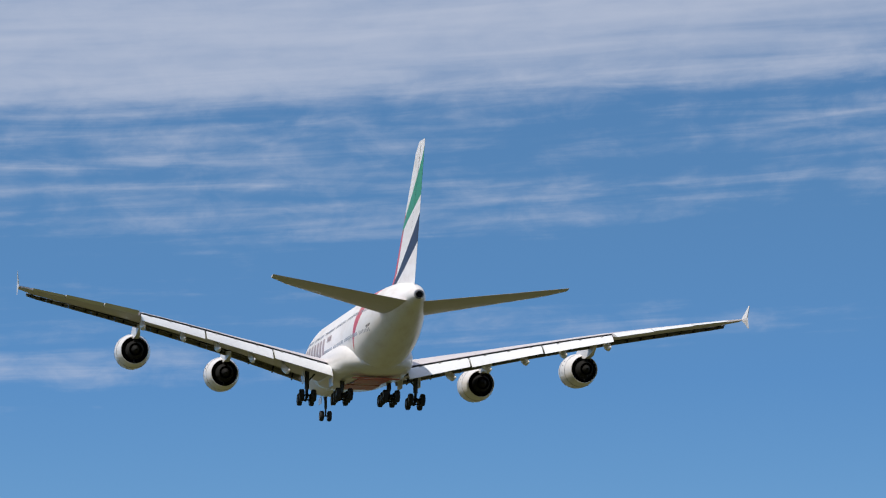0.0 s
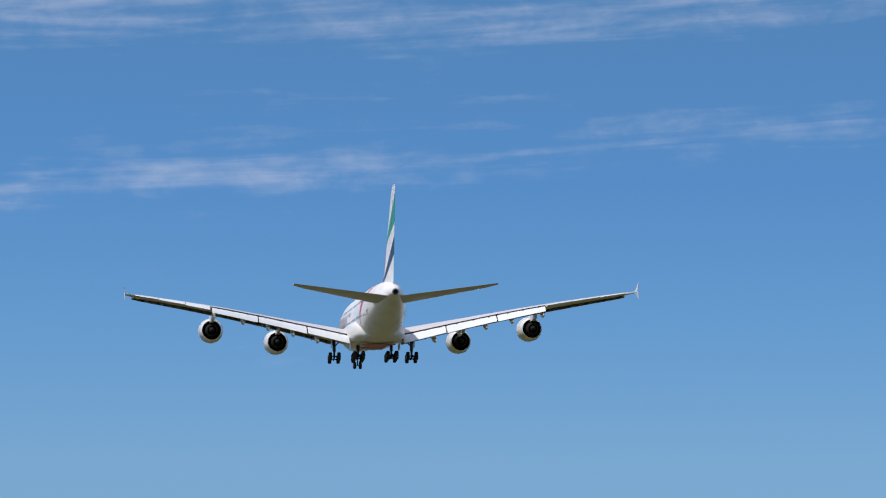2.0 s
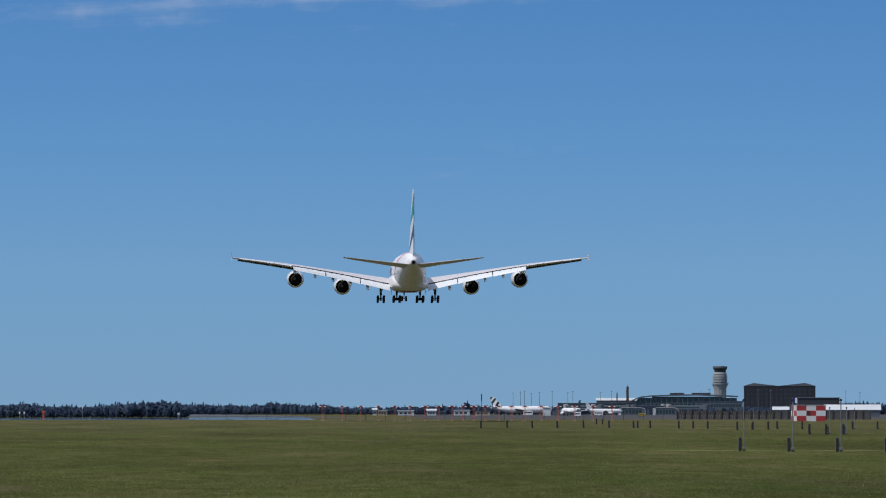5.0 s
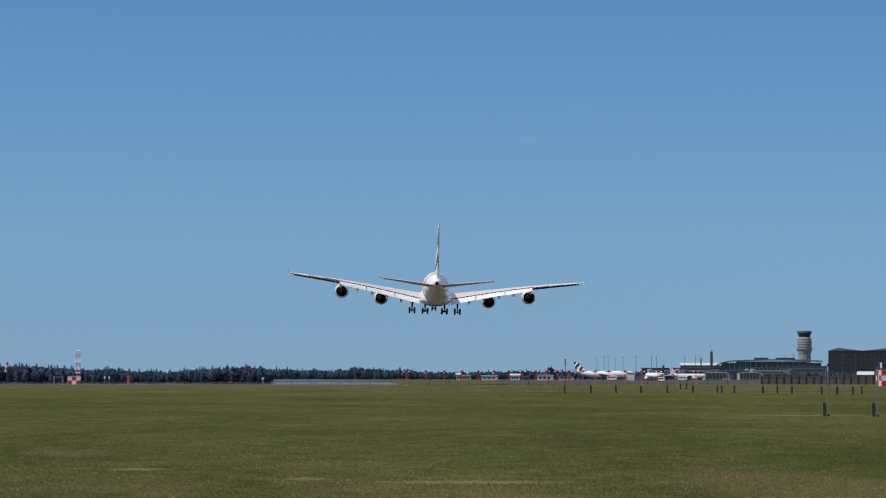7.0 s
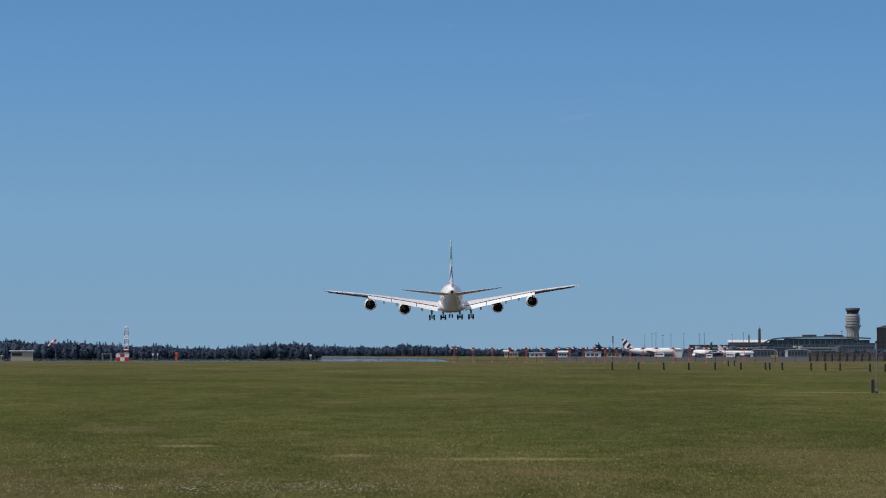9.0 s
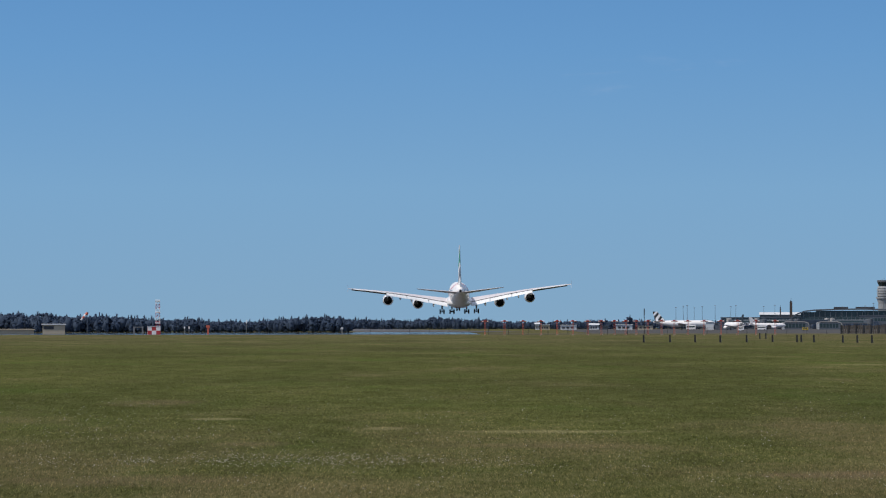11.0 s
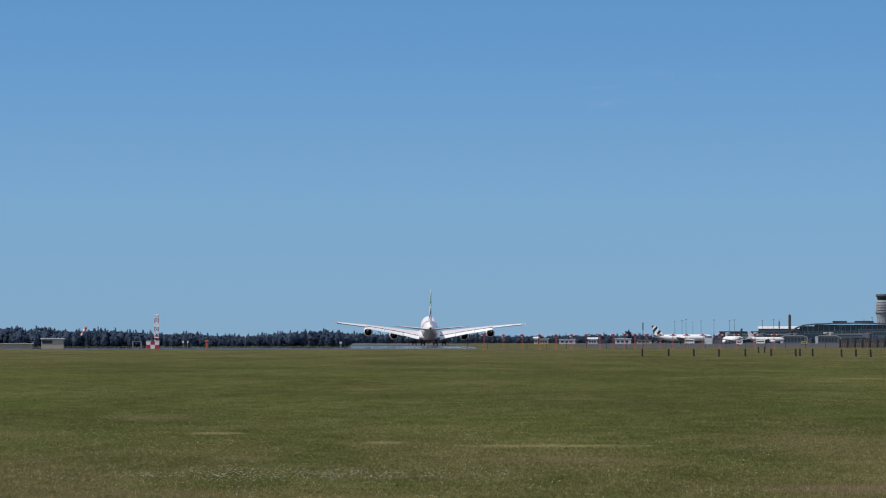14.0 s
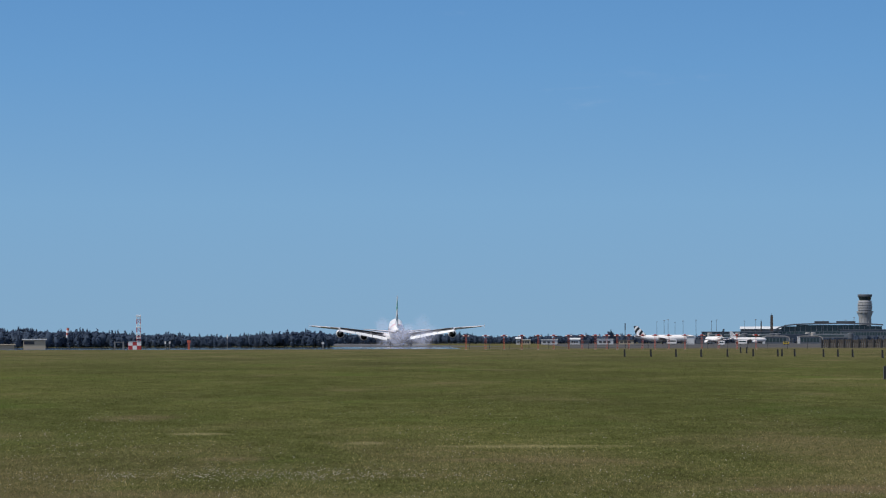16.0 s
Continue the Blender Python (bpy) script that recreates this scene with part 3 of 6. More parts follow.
def build_wing(plane, side):
    v, f = panel(side, 2.5, 26.2, 0.0, 0.79, 14, 10)
    v2, f2 = panel(side, 26.2, 39.6, 0.0, 0.76, 8, 10)
    n = len(v)
    k = len(v) // 15
    faces = f + [tuple(i + n for i in q) for q in f2]
    # rear face is coloured dark for the shade in the flap gap
    fm = [1 if (i < len(f) - 2 and i % k == k - 1) else 0 for i in range(len(f))] + [0] * len(f2)
    wing = put("wing", clean(mesh_of("wing", v + v2, faces, [WING_GREY, GAP_SHADE], face_mats=fm), 35), plane, "light grey wing with flaps extended")
    # flaps, drooped behind the wing
    for b0, b1, k0, k1, droop in ((4.3, 10.9, 0.155, 0.165, 27), (11.1, 18.7, 0.170, 0.175, 29), (18.9, 26.1, 0.178, 0.18, 31)):
        rings = []
        for i in range(7):
            f_ = i / 6
            b = b0 + (b1 - b0) * f_
            c = wing_te(b) - wing_le(b)
            cf = c * (k0 + (k1 - k0) * f_)
            p0 = wing_point(b, 0.80, 1) + Vector((0, -0.05, -0.11 - 0.055 * cf))
            d = radians(droop)
            ring = []
            xs = [1, 0.8, 0.55, 0.3, 0.12, 0.03, 0, 0.03, 0.12, 0.3, 0.55, 0.8, 1]
            for j, x in enumerate(xs):
                up = 1 if j < 6 else (-1 if j > 6 else 0)
                h = foil(x, 0.13) * cf * up + (0.006 if j == 0 else -0.006 if j == 12 else 0) * cf + 0.05 * cf * math.sin(math.pi * x)
                ring.append((side * b, p0.y - (x * math.cos(d) + 0) * cf + h * -math.sin(d) * 1, p0.z - x * math.sin(d) * cf + h * math.cos(d)))
            rings.append(ring)
        v, f = loft(rings)
        put("flap", clean(mesh_of("flap", v, f, FLAP_GREY), 35), wing, "white flap lowered behind the wing")
        for f_ in (0.22, 0.55, 0.86):
            b = b0 + (b1 - b0) * f_
            cf = (wing_te(b) - wing_le(b)) * (k0 + (k1 - k0) * f_)
            p0 = wing_point(b, 0.80, 1) + Vector((0, -0.05, -0.11 - 0.055 * cf))
            x, d = 0.22, radians(droop)
            h = foil(x, 0.13) * cf + 0.05 * cf * math.sin(math.pi * x)
            mid = Vector((side * b, p0.y - x * math.cos(d) * cf - h * math.sin(d), p0.z - x * math.sin(d) * cf + h * math.cos(d)))
            bm = bmesh.new()
            rod(bm, mid + Vector((-0.16, 0, 0)), mid + Vector((0.16, 0, 0)), 0.07, seg=6)
            part("flap_fitting", bm, SLAT, wing, "small dark fitting on the flap")
    # ailerons
    for b0, b1, turn in ((26.4, 30.2, 1.0), (30.3, 34.4, 0.7), (34.5, 38.0, 0.35)):
        v, f = panel(side, b0, b1, 0.765, 1.0, 2, 4)
        h = wing_point((b0 + b1) / 2, 0.765, 0)
        h = Vector((side * h.x, h.y, h.z))
        v = [Vector(p) - h for p in v]
        ail = put("aileron", clean(mesh_of("aileron", v, f, FLAP_GREY), 35), wing, "pale aileron at the outer wing", Matrix.Translation(h))
        e0, e1 = wing_point(b0, 0.765, 0), wing_point(b1, 0.765, 0)
        hinge = Vector((side * (e1.x - e0.x), e1.y - e0.y, e1.z - e0.z)).normalized() * side
        AILERONS.append((ail, h, hinge, side, turn))
    # slats, drooped before the leading edge, with dark tracks
    edges = [5.5, 10.5, 17.5, 21.0, 24.3, 28.5, 31.2, 33.8, 36.3, 38.6]
    for b0, b1 in zip(edges, edges[1:]):
        rings = []
        for b in (b0 + 0.02, (b0 + b1) / 2, b1 - 0.02):
            c = wing_te(b) - wing_le(b)
            cs = 0.13 * c + 0.35
            o = wing_point(b, 0.02, 0) + Vector((0, 0.03 * c + 0.12, -0.035 * c - 0.12))
            ring = []
            for x, h in ((1, 0.30), (0.6, 0.30), (0.25, 0.2), (0.03, 0.0), (0.12, -0.16), (0.4, -0.2), (0.44, -0.14), (0.2, -0.02), (0.4, 0.12), (0.7, 0.22)):
                d = radians(24)
                yy, zz = -(x - 0.3) * cs, h * cs
                ring.append((side * b, o.y + yy * math.cos(d) - zz * math.sin(d), o.z + yy * math.sin(d) + zz * math.cos(d)))
            rings.append(ring)
        v, f = loft(rings)
        put("slat", clean(mesh_of("slat", v, f, SLAT), 35), wing, "dark leading-edge slat lowered before the wing")
        for b in (b0 + 0.25 * (b1 - b0), b0 + 0.75 * (b1 - b0)):
            bm = bmesh.new()
            o = wing_point(b, 0.03, -1)
            c = wing_te(b) - wing_le(b)
            rod(bm, (side * b, o.y - 0.4, o.z + 0.1), (side * b, o.y + 0.06 * c + 0.2, o.z - 0.045 * c - 0.1), 0.09, seg=6)
            part("slat_track", bm, BLACK, wing, "dark slat track")
    # flap track fairings
    for b, ln in ((9.3, 6.6), (13.2, 6.2), (17.2, 5.6), (21.2, 5.2), (25.8, 4.6)):
        c = wing_te(b) - wing_le(b)
        p = wing_point(b, 0.50, -1)
        q = wing_point(b, 0.80, 1) + Vector((0, -0.18 * c, -0.105 * c - 0.62))
        rings = []
        for k in range(13):
            u = k / 12
            g = (math.sin(math.pi * (0.08 + 0.5 * min(1, u / 0.55))) if u < 0.55 else 1) * (1 if u < 0.66 else max(0.04, (1 - u) / 0.34) ** 0.85)
            mid = p.lerp(q, u) + Vector((0, 0, -0.30 * math.sin(math.pi * u)))
            rings.append([(side * b + 0.32 * g * math.sin(2 * math.pi * j / 14), mid.y, mid.z + 0.50 * g * math.cos(2 * math.pi * j / 14)) for j in range(14)])
        v, f = loft(rings)
        put("flap_track_fairing", clean(mesh_of("flap_track_fairing", v, f, WHITE), 60), wing, "white canoe-shaped fairing under the flap")
    # spoilers lie on the upper skin just before the flaps
    for b0, b1 in ((6.0, 8.97), (9.03, 11.97), (12.03, 14.97), (15.03, 17.97), (18.03, 20.67), (20.73, 23.27), (23.33, 25.8)):
        bm = bmesh.new()
        h0, h1 = wing_point(b0, 0.64, 1), wing_point(b1, 0.64, 1)
        e0, e1 = wing_point(b0, 0.802, 1), wing_point(b1, 0.802, 1)
        o = (h0 + h1) / 2
        o = Vector((side * o.x, o.y, o.z + 0.02))
        top = [Vector((side * p.x, p.y, p.z + 0.045)) - o for p in (h0, h1, e1, e0)]
        low = [p - Vector((0, 0, 0.05)) for p in top]
        vs = [bm.verts.new(p) for p in top + low]
        for q in ((0, 1, 2, 3), (7, 6, 5, 4), (0, 4, 5, 1), (1, 5, 6, 2), (2, 6, 7, 3), (3, 7, 4, 0)):
            fc = bm.faces.new([vs[i] for i in q])
            # the underside's shade is put into its colour
            fc.material_index = 1 if q[0] == 7 else 0
        sp = part("spoiler", bm, [WING_GREY, GAP_SHADE], wing, "grey spoiler panel on the wing's upper skin, underside painted dark for shade")
        sp.location = o
        hinge = Vector((h1.x - h0.x, side * (h1.y - h0.y), side * (h1.z - h0.z))).normalized()
        SPOILERS.append((sp, o.copy(), hinge))
    # wing tip fence
    p = wing_point(39.6, 0.3, 0)
    rings = []
    for z, y0, y1, w in ((-1.15, -2.9, -3.2, 0.02), (-0.5, -1.9, -3.1, 0.04), (0.0, -0.6, -3.0, 0.06), (0.6, -1.8, -3.1, 0.04), (1.35, -3.0, -3.35, 0.02)):
        rings.append([(side * (39.65 + abs(z) * 0.12 - w), p.y + y1, p.z + z), (side * (39.65 + abs(z) * 0.12 - w), p.y + y0, p.z + z), (side * (39.65 + abs(z) * 0.12 + w), p.y + y0, p.z + z), (side * (39.65 + abs(z) * 0.12 + w), p.y + y1, p.z + z)])
    v, f = loft(rings)
    put("wing_tip_fence", clean(mesh_of("wing_tip_fence", v, f, WHITE, smooth=False)), wing, "white arrow-shaped fence on the wing tip")


SPOILERS = []
AILERONS = []


def build_engine(plane, side, b, s, z, up):
    """Cowl from intake (station s) to fan nozzle, dark duct and core."""
    eng = put("engine", None, plane, "white-cowled jet engine under the wing", pose(side * b, stn(s), z, 1.5))
    prof = [(0.45, 1.48), (0.8, 1.56), (0.82, 1.66), (0.6, 1.76), (-0.1, 1.90), (-1.4, 1.99), (-2.7, 1.96), (-3.8, 1.82), (-4.7, 1.66), (-5.3, 1.55), (-5.3, 1.50), (-4.2, 1.50)]
    v, f = loft(spin(prof, 40), cap=False)
    put("cowl", clean(mesh_of("cowl", v, f, WHITE), 50), eng)
    for at_y, r in ((-0.9, 1.965), (-3.3, 1.892)):
        v, f = loft(spin([(at_y + 0.03, r), (at_y + 0.03, r + 0.012), (at_y - 0.03, r + 0.006), (at_y - 0.03, r - 0.006)], 40), cap=False)
        put("cowl_seam", clean(mesh_of("cowl_seam", v, f, STEEL)), eng, "thin dark seam round the cowl")
    for a in (2.6, 2.85, 3.3, 4.4, 5.3):
        bm = bmesh.new()
        p = Vector((1.97 * math.cos(a), -2.2, 1.97 * math.sin(a)))
        rod(bm, p, p + Vector((0, -0.28, 0)), 0.045, seg=6)
        part("cowl_vent", bm, STEEL, eng, "small dark vent on the cowl")
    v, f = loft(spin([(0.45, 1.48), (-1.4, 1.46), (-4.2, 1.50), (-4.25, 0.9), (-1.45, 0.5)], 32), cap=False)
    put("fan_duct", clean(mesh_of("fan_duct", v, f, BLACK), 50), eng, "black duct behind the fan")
    v, f = loft(spin([(-1.4, 0.25), (-1.8, 1.0), (-3.5, 1.12), (-5.3, 1.02), (-6.3, 0.78), (-6.35, 0.70), (-5.6, 0.68)], 32), cap=False)
    put("core_cowl", clean(mesh_of("core_cowl", v, f, CORE), 50), eng, "dark metal core cowl")
    v, f = loft(spin([(-5.5, 0.62), (-6.3, 0.45), (-7.1, 0.12), (-7.2, 0.02)], 24))
    put("exhaust_plug", clean(mesh_of("exhaust_plug", v, f, CORE), 50), eng, "dark exhaust plug")
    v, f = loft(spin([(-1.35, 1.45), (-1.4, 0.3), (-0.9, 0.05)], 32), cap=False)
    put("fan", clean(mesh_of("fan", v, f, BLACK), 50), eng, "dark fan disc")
    bm = bmesh.new()
    for k in range(2):
        box(bm, -0.06, 0.06, -5.7, -4.4, -1.5, -0.9) if k else box(bm, -0.2, 0.2, -6.2, -2.0, 0.9, 1.55, 0.05)
    part("strut", bm, CORE, eng, "dark strut in the fan duct")
    # pylon up to the wing
    rings = []
    top = wing_point(b, 0.10, -1)
    for y, z0, z1, w in ((-0.9, 1.75, 1.9, 0.08), (-2.2, 1.6, 2.25, 0.22), (-4.5, 1.3, None, 0.30), (-6.5, 1.15, None, 0.30), (-8.8, 1.35, None, 0.24), (-11.2, None, None, 0.05)):
        yy = stn(s) + y
        x = min(0.8, max(0.03, (stn(wing_le(b)) - yy) / (wing_te(b) - wing_le(b))))
        skin = wing_point(b, x, -1).z - z
        z1 = skin + 0.12 if z1 is None else min(z1, skin + 0.2)
        z0 = z1 - 0.25 if z0 is None else z0
        rings.append([(-w, y, z0), (w, y, z0), (w, y, z1), (-w, y, z1)])
    v, f = loft(rings)
    put("pylon", clean(mesh_of("pylon", v, f, WHITE), 30), eng, "pale pylon between engine and wing")


def slab(points, thick, nb, nx=10):
    """A tapered lifting surface. points: (span place, leading, trailing, thickness); gives rings and (u, v)."""
    rings, sheet = [], []
    for i, (o, le, te, t) in enumerate(points):
        ring = []
        xs = [0.5 - 0.5 * math.cos(math.pi * k / nx) for k in range(nx + 1)]
        for x in reversed(xs):
            ring.append((o, le + (te - le) * x, foil(x, t) * (te - le) + 0.01))
            sheet.append((x, i / (len(points) - 1)))
        for x in xs[1:]:
            ring.append((o, le + (te - le) * x, -foil(x, t) * (te - le) - 0.01))
            sheet.append((x, i / (len(points) - 1)))
        rings.append(ring)
    return rings, sheet


def build_tailplane(plane, side):
    pts = []
    for i in range(9):
        b = 0.6 + 14.6 * i / 8
        le, te = 58.4 + 0.745 * b, 68.0 + 0.29 * b
        if i == 8:
            le += 0.9
        pts.append((b, le, te, 0.10))
    rings, _ = slab(pts, 0.1, 9)
    rings = [[(side * o, stn(s), 0.95 + 0.108 * o + h + (s - 68.0 - 0.29 * o) * 0.06) for o, s, h in r] for r in rings]
    v, f = loft(rings)
    k = len(rings[0])
    # white paint along the leading edge stands in for a metal glint
    edge = [1 if i < len(f) - 2 and k // 2 - 2 <= i % k <= k // 2 + 1 else 0 for i in range(len(f))]
    tail = put("tailplane", clean(mesh_of("tailplane", v, f, [WING_GREY, FLAP_GREY], face_mats=edge), 35), plane, "light grey tailplane, its leading edge painted pale for a glint")


def build_fin(plane):
    pts, n = [], 15
    for i in range(n):
        f = i / (n - 1)
        z = 2.9 + 14.5 * f
        le = 54.6 + 12.9 * f - (2.2 * (1 - f / 0.16) ** 2 if f < 0.16 else 0) + (0.9 * ((f - 0.93) / 0.07) if f > 0.93 else 0)
        te = 67.6 + 3.9 * f
        pts.append((z, le, te, 0.095))
    rings, sheet = slab(pts, 0.1, n, 14)
    rings = [[(h, stn(s), z) for z, s, h in r] for r in rings]
    v, f = loft(rings)
    fin = put("fin", clean(mesh_of("fin", v, f, FIN_PAINT, sheet=sheet), 45), plane, "white tail fin with green, black and red sweeps")
    bm = bmesh.new()
    for side in (-1, 1):
        for f0, f1 in ((0.03, 0.5), (0.5, 0.97)):
            a, b = [Vector((side * 0.33 * (1 - 0.62 * g), stn(63.9 + 6.3 * g), 2.9 + 14.5 * g)) for g in (f0, f1)]
            rod(bm, a, b, 0.03, seg=5)
    part("rudder_gap", bm, GAP_SHADE, fin, "dark line of the rudder hinge")


def wheel_meshes():
    tyre = clean(mesh_of("tyre", *loft([[(x, y, z) for y, x, z in r] for r in spin([(-0.24, 0.42), (-0.26, 0.60), (-0.17, 0.69), (0.17, 0.69), (0.26, 0.60), (0.24, 0.42)], 24)], cap=False), RUBBER), 50)
    rim = clean(mesh_of("rim", *loft([[(x, y, z) for y, x, z in r] for r in spin([(-0.20, 0.05), (-0.14, 0.30), (-0.23, 0.43), (0.23, 0.43), (0.14, 0.30), (0.20, 0.05)], 16)]), RIM), 50)
    return tyre, rim


WHEEL = {}


def add_wheel(gear, x, y, z, scale=1.0):
    if not WHEEL:
        WHEEL["tyre"], WHEEL["rim"] = wheel_meshes()
    w = put("tyre", WHEEL["tyre"], gear, "black tyre", pose(x, y, z))
    r = put("rim", WHEEL["rim"], gear, "grey wheel rim", pose(x, y, z))
    if scale != 1.0:
        w.scale = r.scale = (scale,) * 3


def build_bogie(plane, x, y, axles, name, z_top, droop):
    """A leg with its bogie; the front axle hangs lower by the droop in degrees."""
    gear = put(name, None, plane, "dark landing gear with a bogie of %d wheels" % (2 * axles), pose(x, y, 0))
    zc = WHEEL_Z
    bm = bmesh.new()
    rod(bm, (0, 0.2, z_top), (0, 0, zc + 1.0), 0.26, seg=12)
    rod(bm, (0, 0, zc + 1.2), (0, 0, zc), 0.17, seg=12)
    rod(bm, (0, -1.0, zc + 1.0), (0, -0.2, zc + 0.15), 0.07)
    part("strut", bm, STEEL, gear, "steel shock strut", smooth=True)
    bm = bmesh.new()
    inward = -1 if x > 0 else 1
    rod(bm, (0, 0, zc + 1.7), (inward * 1.5, 0.9, z_top + 0.2), 0.1)
    rod(bm, (0, 0, zc + 1.7), (0, 2.2, z_top + 0.2), 0.09)
    part("brace", bm, STEEL, gear, "steel side brace", smooth=True)
    bm = bmesh.new()
    half = 0.85 * (axles - 1)
    tilt = radians(-droop)
    rod(bm, (0, half + 0.2, zc + (half + 0.2) * math.sin(tilt)), (0, -half - 0.2, zc - (half + 0.2) * math.sin(tilt)), 0.16, seg=10)
    for k in range(axles):
        yy = half - 1.7 * k
        rod(bm, (-0.8, yy, zc + yy * math.sin(tilt)), (0.8, yy, zc + yy * math.sin(tilt)), 0.09, seg=8)
    part("bogie_beam", bm, BLACK, gear, "dark bogie beam", smooth=True)
    bm = bmesh.new()
    box(bm, -0.03, 0.03, -0.7, 1.1, zc + 1.6, z_top + 0.1, 0.01) if name == "wing_gear" else box(bm, -inward * 1.25 - 0.03, -inward * 1.25 + 0.03, -1.6, 1.6, z_top - 0.85, z_top + 0.2, 0.01)
    part("gear_door", bm, WHITE, gear, "white gear door").location = (-inward * 0.42, 0, 0) if name == "wing_gear" else (0, 0, 0)
    for k in range(axles):
        yy = half - 1.7 * k
        for sx in (-0.68, 0.68):
            add_wheel(gear, sx, yy, zc + yy * math.sin(tilt))


def build_nose_gear(plane):
    gear = put("nose_gear", None, plane, "dark nose gear with two wheels", pose(0, stn(5.2), 0))
    zc = WHEEL_Z + 0.15
    bm = bmesh.new()
    rod(bm, (0, 0.3, -3.9), (0, 0, zc + 0.9), 0.17, seg=12)
    rod(bm, (0, 0, zc + 1.0), (0, 0, zc), 0.11, seg=12)
    rod(bm, (-0.7, 0, zc), (0.7, 0, zc), 0.08)
    rod(bm, (0, 0.1, zc + 1.3), (0, 1.9, -3.9), 0.07)
    part("strut", bm, STEEL, gear, "steel nose strut", smooth=True)
    for sx in (-0.75, 0.75):
        bm = bmesh.new()
        box(bm, sx - 0.03, sx + 0.03, -1.4, 0.9, -5.0, -4.1, 0.01)
        part("gear_door", bm, WHITE, gear, "white nose gear door")
    for sx in (-0.48, 0.48):
        add_wheel(gear, sx, 0, zc, 0.93)


WHEEL_Z = -6.5


# ---- the ground ----
def at(az_deg, far, z=0.0):
    """A place on the field, by its bearing from the eye and how far off it is."""
    a = radians(az_deg)
    return Vector((far * math.sin(a), far * math.cos(a), z))


def build_ground():
    bm = bmesh.new()
    ring0 = [bm.verts.new((0, 0, 0))]
    prev = None
    for r in (30, 90, 200, 420, 850, 1700, 3200, 4900):
        ring = [bm.verts.new((r * math.sin(2 * math.pi * k / 72), r * math.cos(2 * math.pi * k / 72), 0)) for k in range(72)]
        for k in range(72):
            if prev:
                bm.faces.new((prev[k], prev[(k + 1) % 72], ring[(k + 1) % 72], ring[k]))
            else:
                bm.faces.new((ring0[0], ring[k], ring[(k + 1) % 72]))
        prev = ring
    g = part("ground", bm, GRASS, None)
    for p in g.data.polygons:
        if p.normal.z < 0:
            p.flip()
    tagged(g, "mown green airfield grass with dry brown patches", "ground", kind="structure")
    # runway: runs away from the eye, 3.1 degrees to the left
    bm = bmesh.new()
    prof = [(0, 0.03), (200, 0.05), (400, 0.06), (3300, 0.06)]
    left = [bm.verts.new((-30, y, z)) for y, z in prof]
    right = [bm.verts.new((30, y, z)) for y, z in prof]
    low = [[bm.verts.new((x, y, -0.2)) for y, z in prof] for x in (-34, 34)]
    for k in range(3):
        bm.faces.new((left[k], right[k], right[k + 1], left[k + 1]))
        bm.faces.new((low[0][k], left[k], left[k + 1], low[0][k + 1]))
        bm.faces.new((right[k], low[1][k], low[1][k + 1], right[k + 1]))
    bm.faces.new((low[0][0], low[1][0], right[0], left[0]))
    bm.faces.new((low[0][3], left[3], right[3], low[1][3]))
    rw = part("runway", bm, MIRAGE_ASPHALT, None)
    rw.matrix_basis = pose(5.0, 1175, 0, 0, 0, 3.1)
    tagged(rw, "grey runway across the airfield", "runway", kind="structure")
    # glossy strip added to mirror the woods like a mirage; no taxiway known
    bm = bmesh.new()
    n = 12
    top = [[bm.verts.new((-330 + 342 * k / n, y, 0.03)) for k in range(n + 1)] for y in (862, 1172)]
    low = [[bm.verts.new((-330 + 342 * k / n, y, -0.2)) for k in range(n + 1)] for y in (859, 1174)]
    for k in range(n):
        bm.faces.new((top[0][k], top[0][k + 1], top[1][k + 1], top[1][k]))
        bm.faces.new((low[0][k], low[0][k + 1], top[0][k + 1], top[0][k]))
        bm.faces.new((top[1][k], top[1][k + 1], low[1][k + 1], low[1][k]))
    for k in (0, n):
        bm.faces.new((low[0][k], top[0][k], top[1][k], low[1][k]))
    rim = bmesh.new()
    rows = [[rim.verts.new((x0 + (x1 - x0) * k / 8, y, z)) for k in range(9)] for y, x0, x1, z in ((957, 46, 330, -0.2), (960, 48, 330, 0.025), (2420, 90, 620, 0.025), (2424, 90, 620, -0.2))]
    for a, b in zip(rows, rows[1:]):
        for k in range(8):
            rim.faces.new((a[k], a[k + 1], b[k + 1], b[k]))
    for k in (0, 8):
        rim.faces.new([r[k] for r in rows])
    tagged(part("apron", rim, ASPHALT, None), "worn grey asphalt apron before the terminal", "apron", kind="structure")
    tagged(part("taxiway", bm, MIRAGE_PAVING, None), "glossy strip added before the woods to imitate a mirage", "taxiway", kind="structure")
    return g


build_ground()


# ---- far woods ----
ICO = [Vector(p).normalized() for p in ((-1, 1.618, 0), (1, 1.618, 0), (-1, -1.618, 0), (1, -1.618, 0), (0, -1, 1.618), (0, 1, 1.618), (0, -1, -1.618), (0, 1, -1.618), (1.618, 0, -1), (1.618, 0, 1), (-1.618, 0, -1), (-1.618, 0, 1))]
ICO_FACES = [(0, 11, 5), (0, 5, 1), (0, 1, 7), (0, 7, 10), (0, 10, 11), (1, 5, 9), (5, 11, 4), (11, 10, 2), (10, 7, 6), (7, 1, 8), (3, 9, 4), (3, 4, 2), (3, 2, 6), (3, 6, 8), (3, 8, 9), (4, 9, 5), (2, 4, 11), (6, 2, 10), (8, 6, 7), (9, 8, 1)]


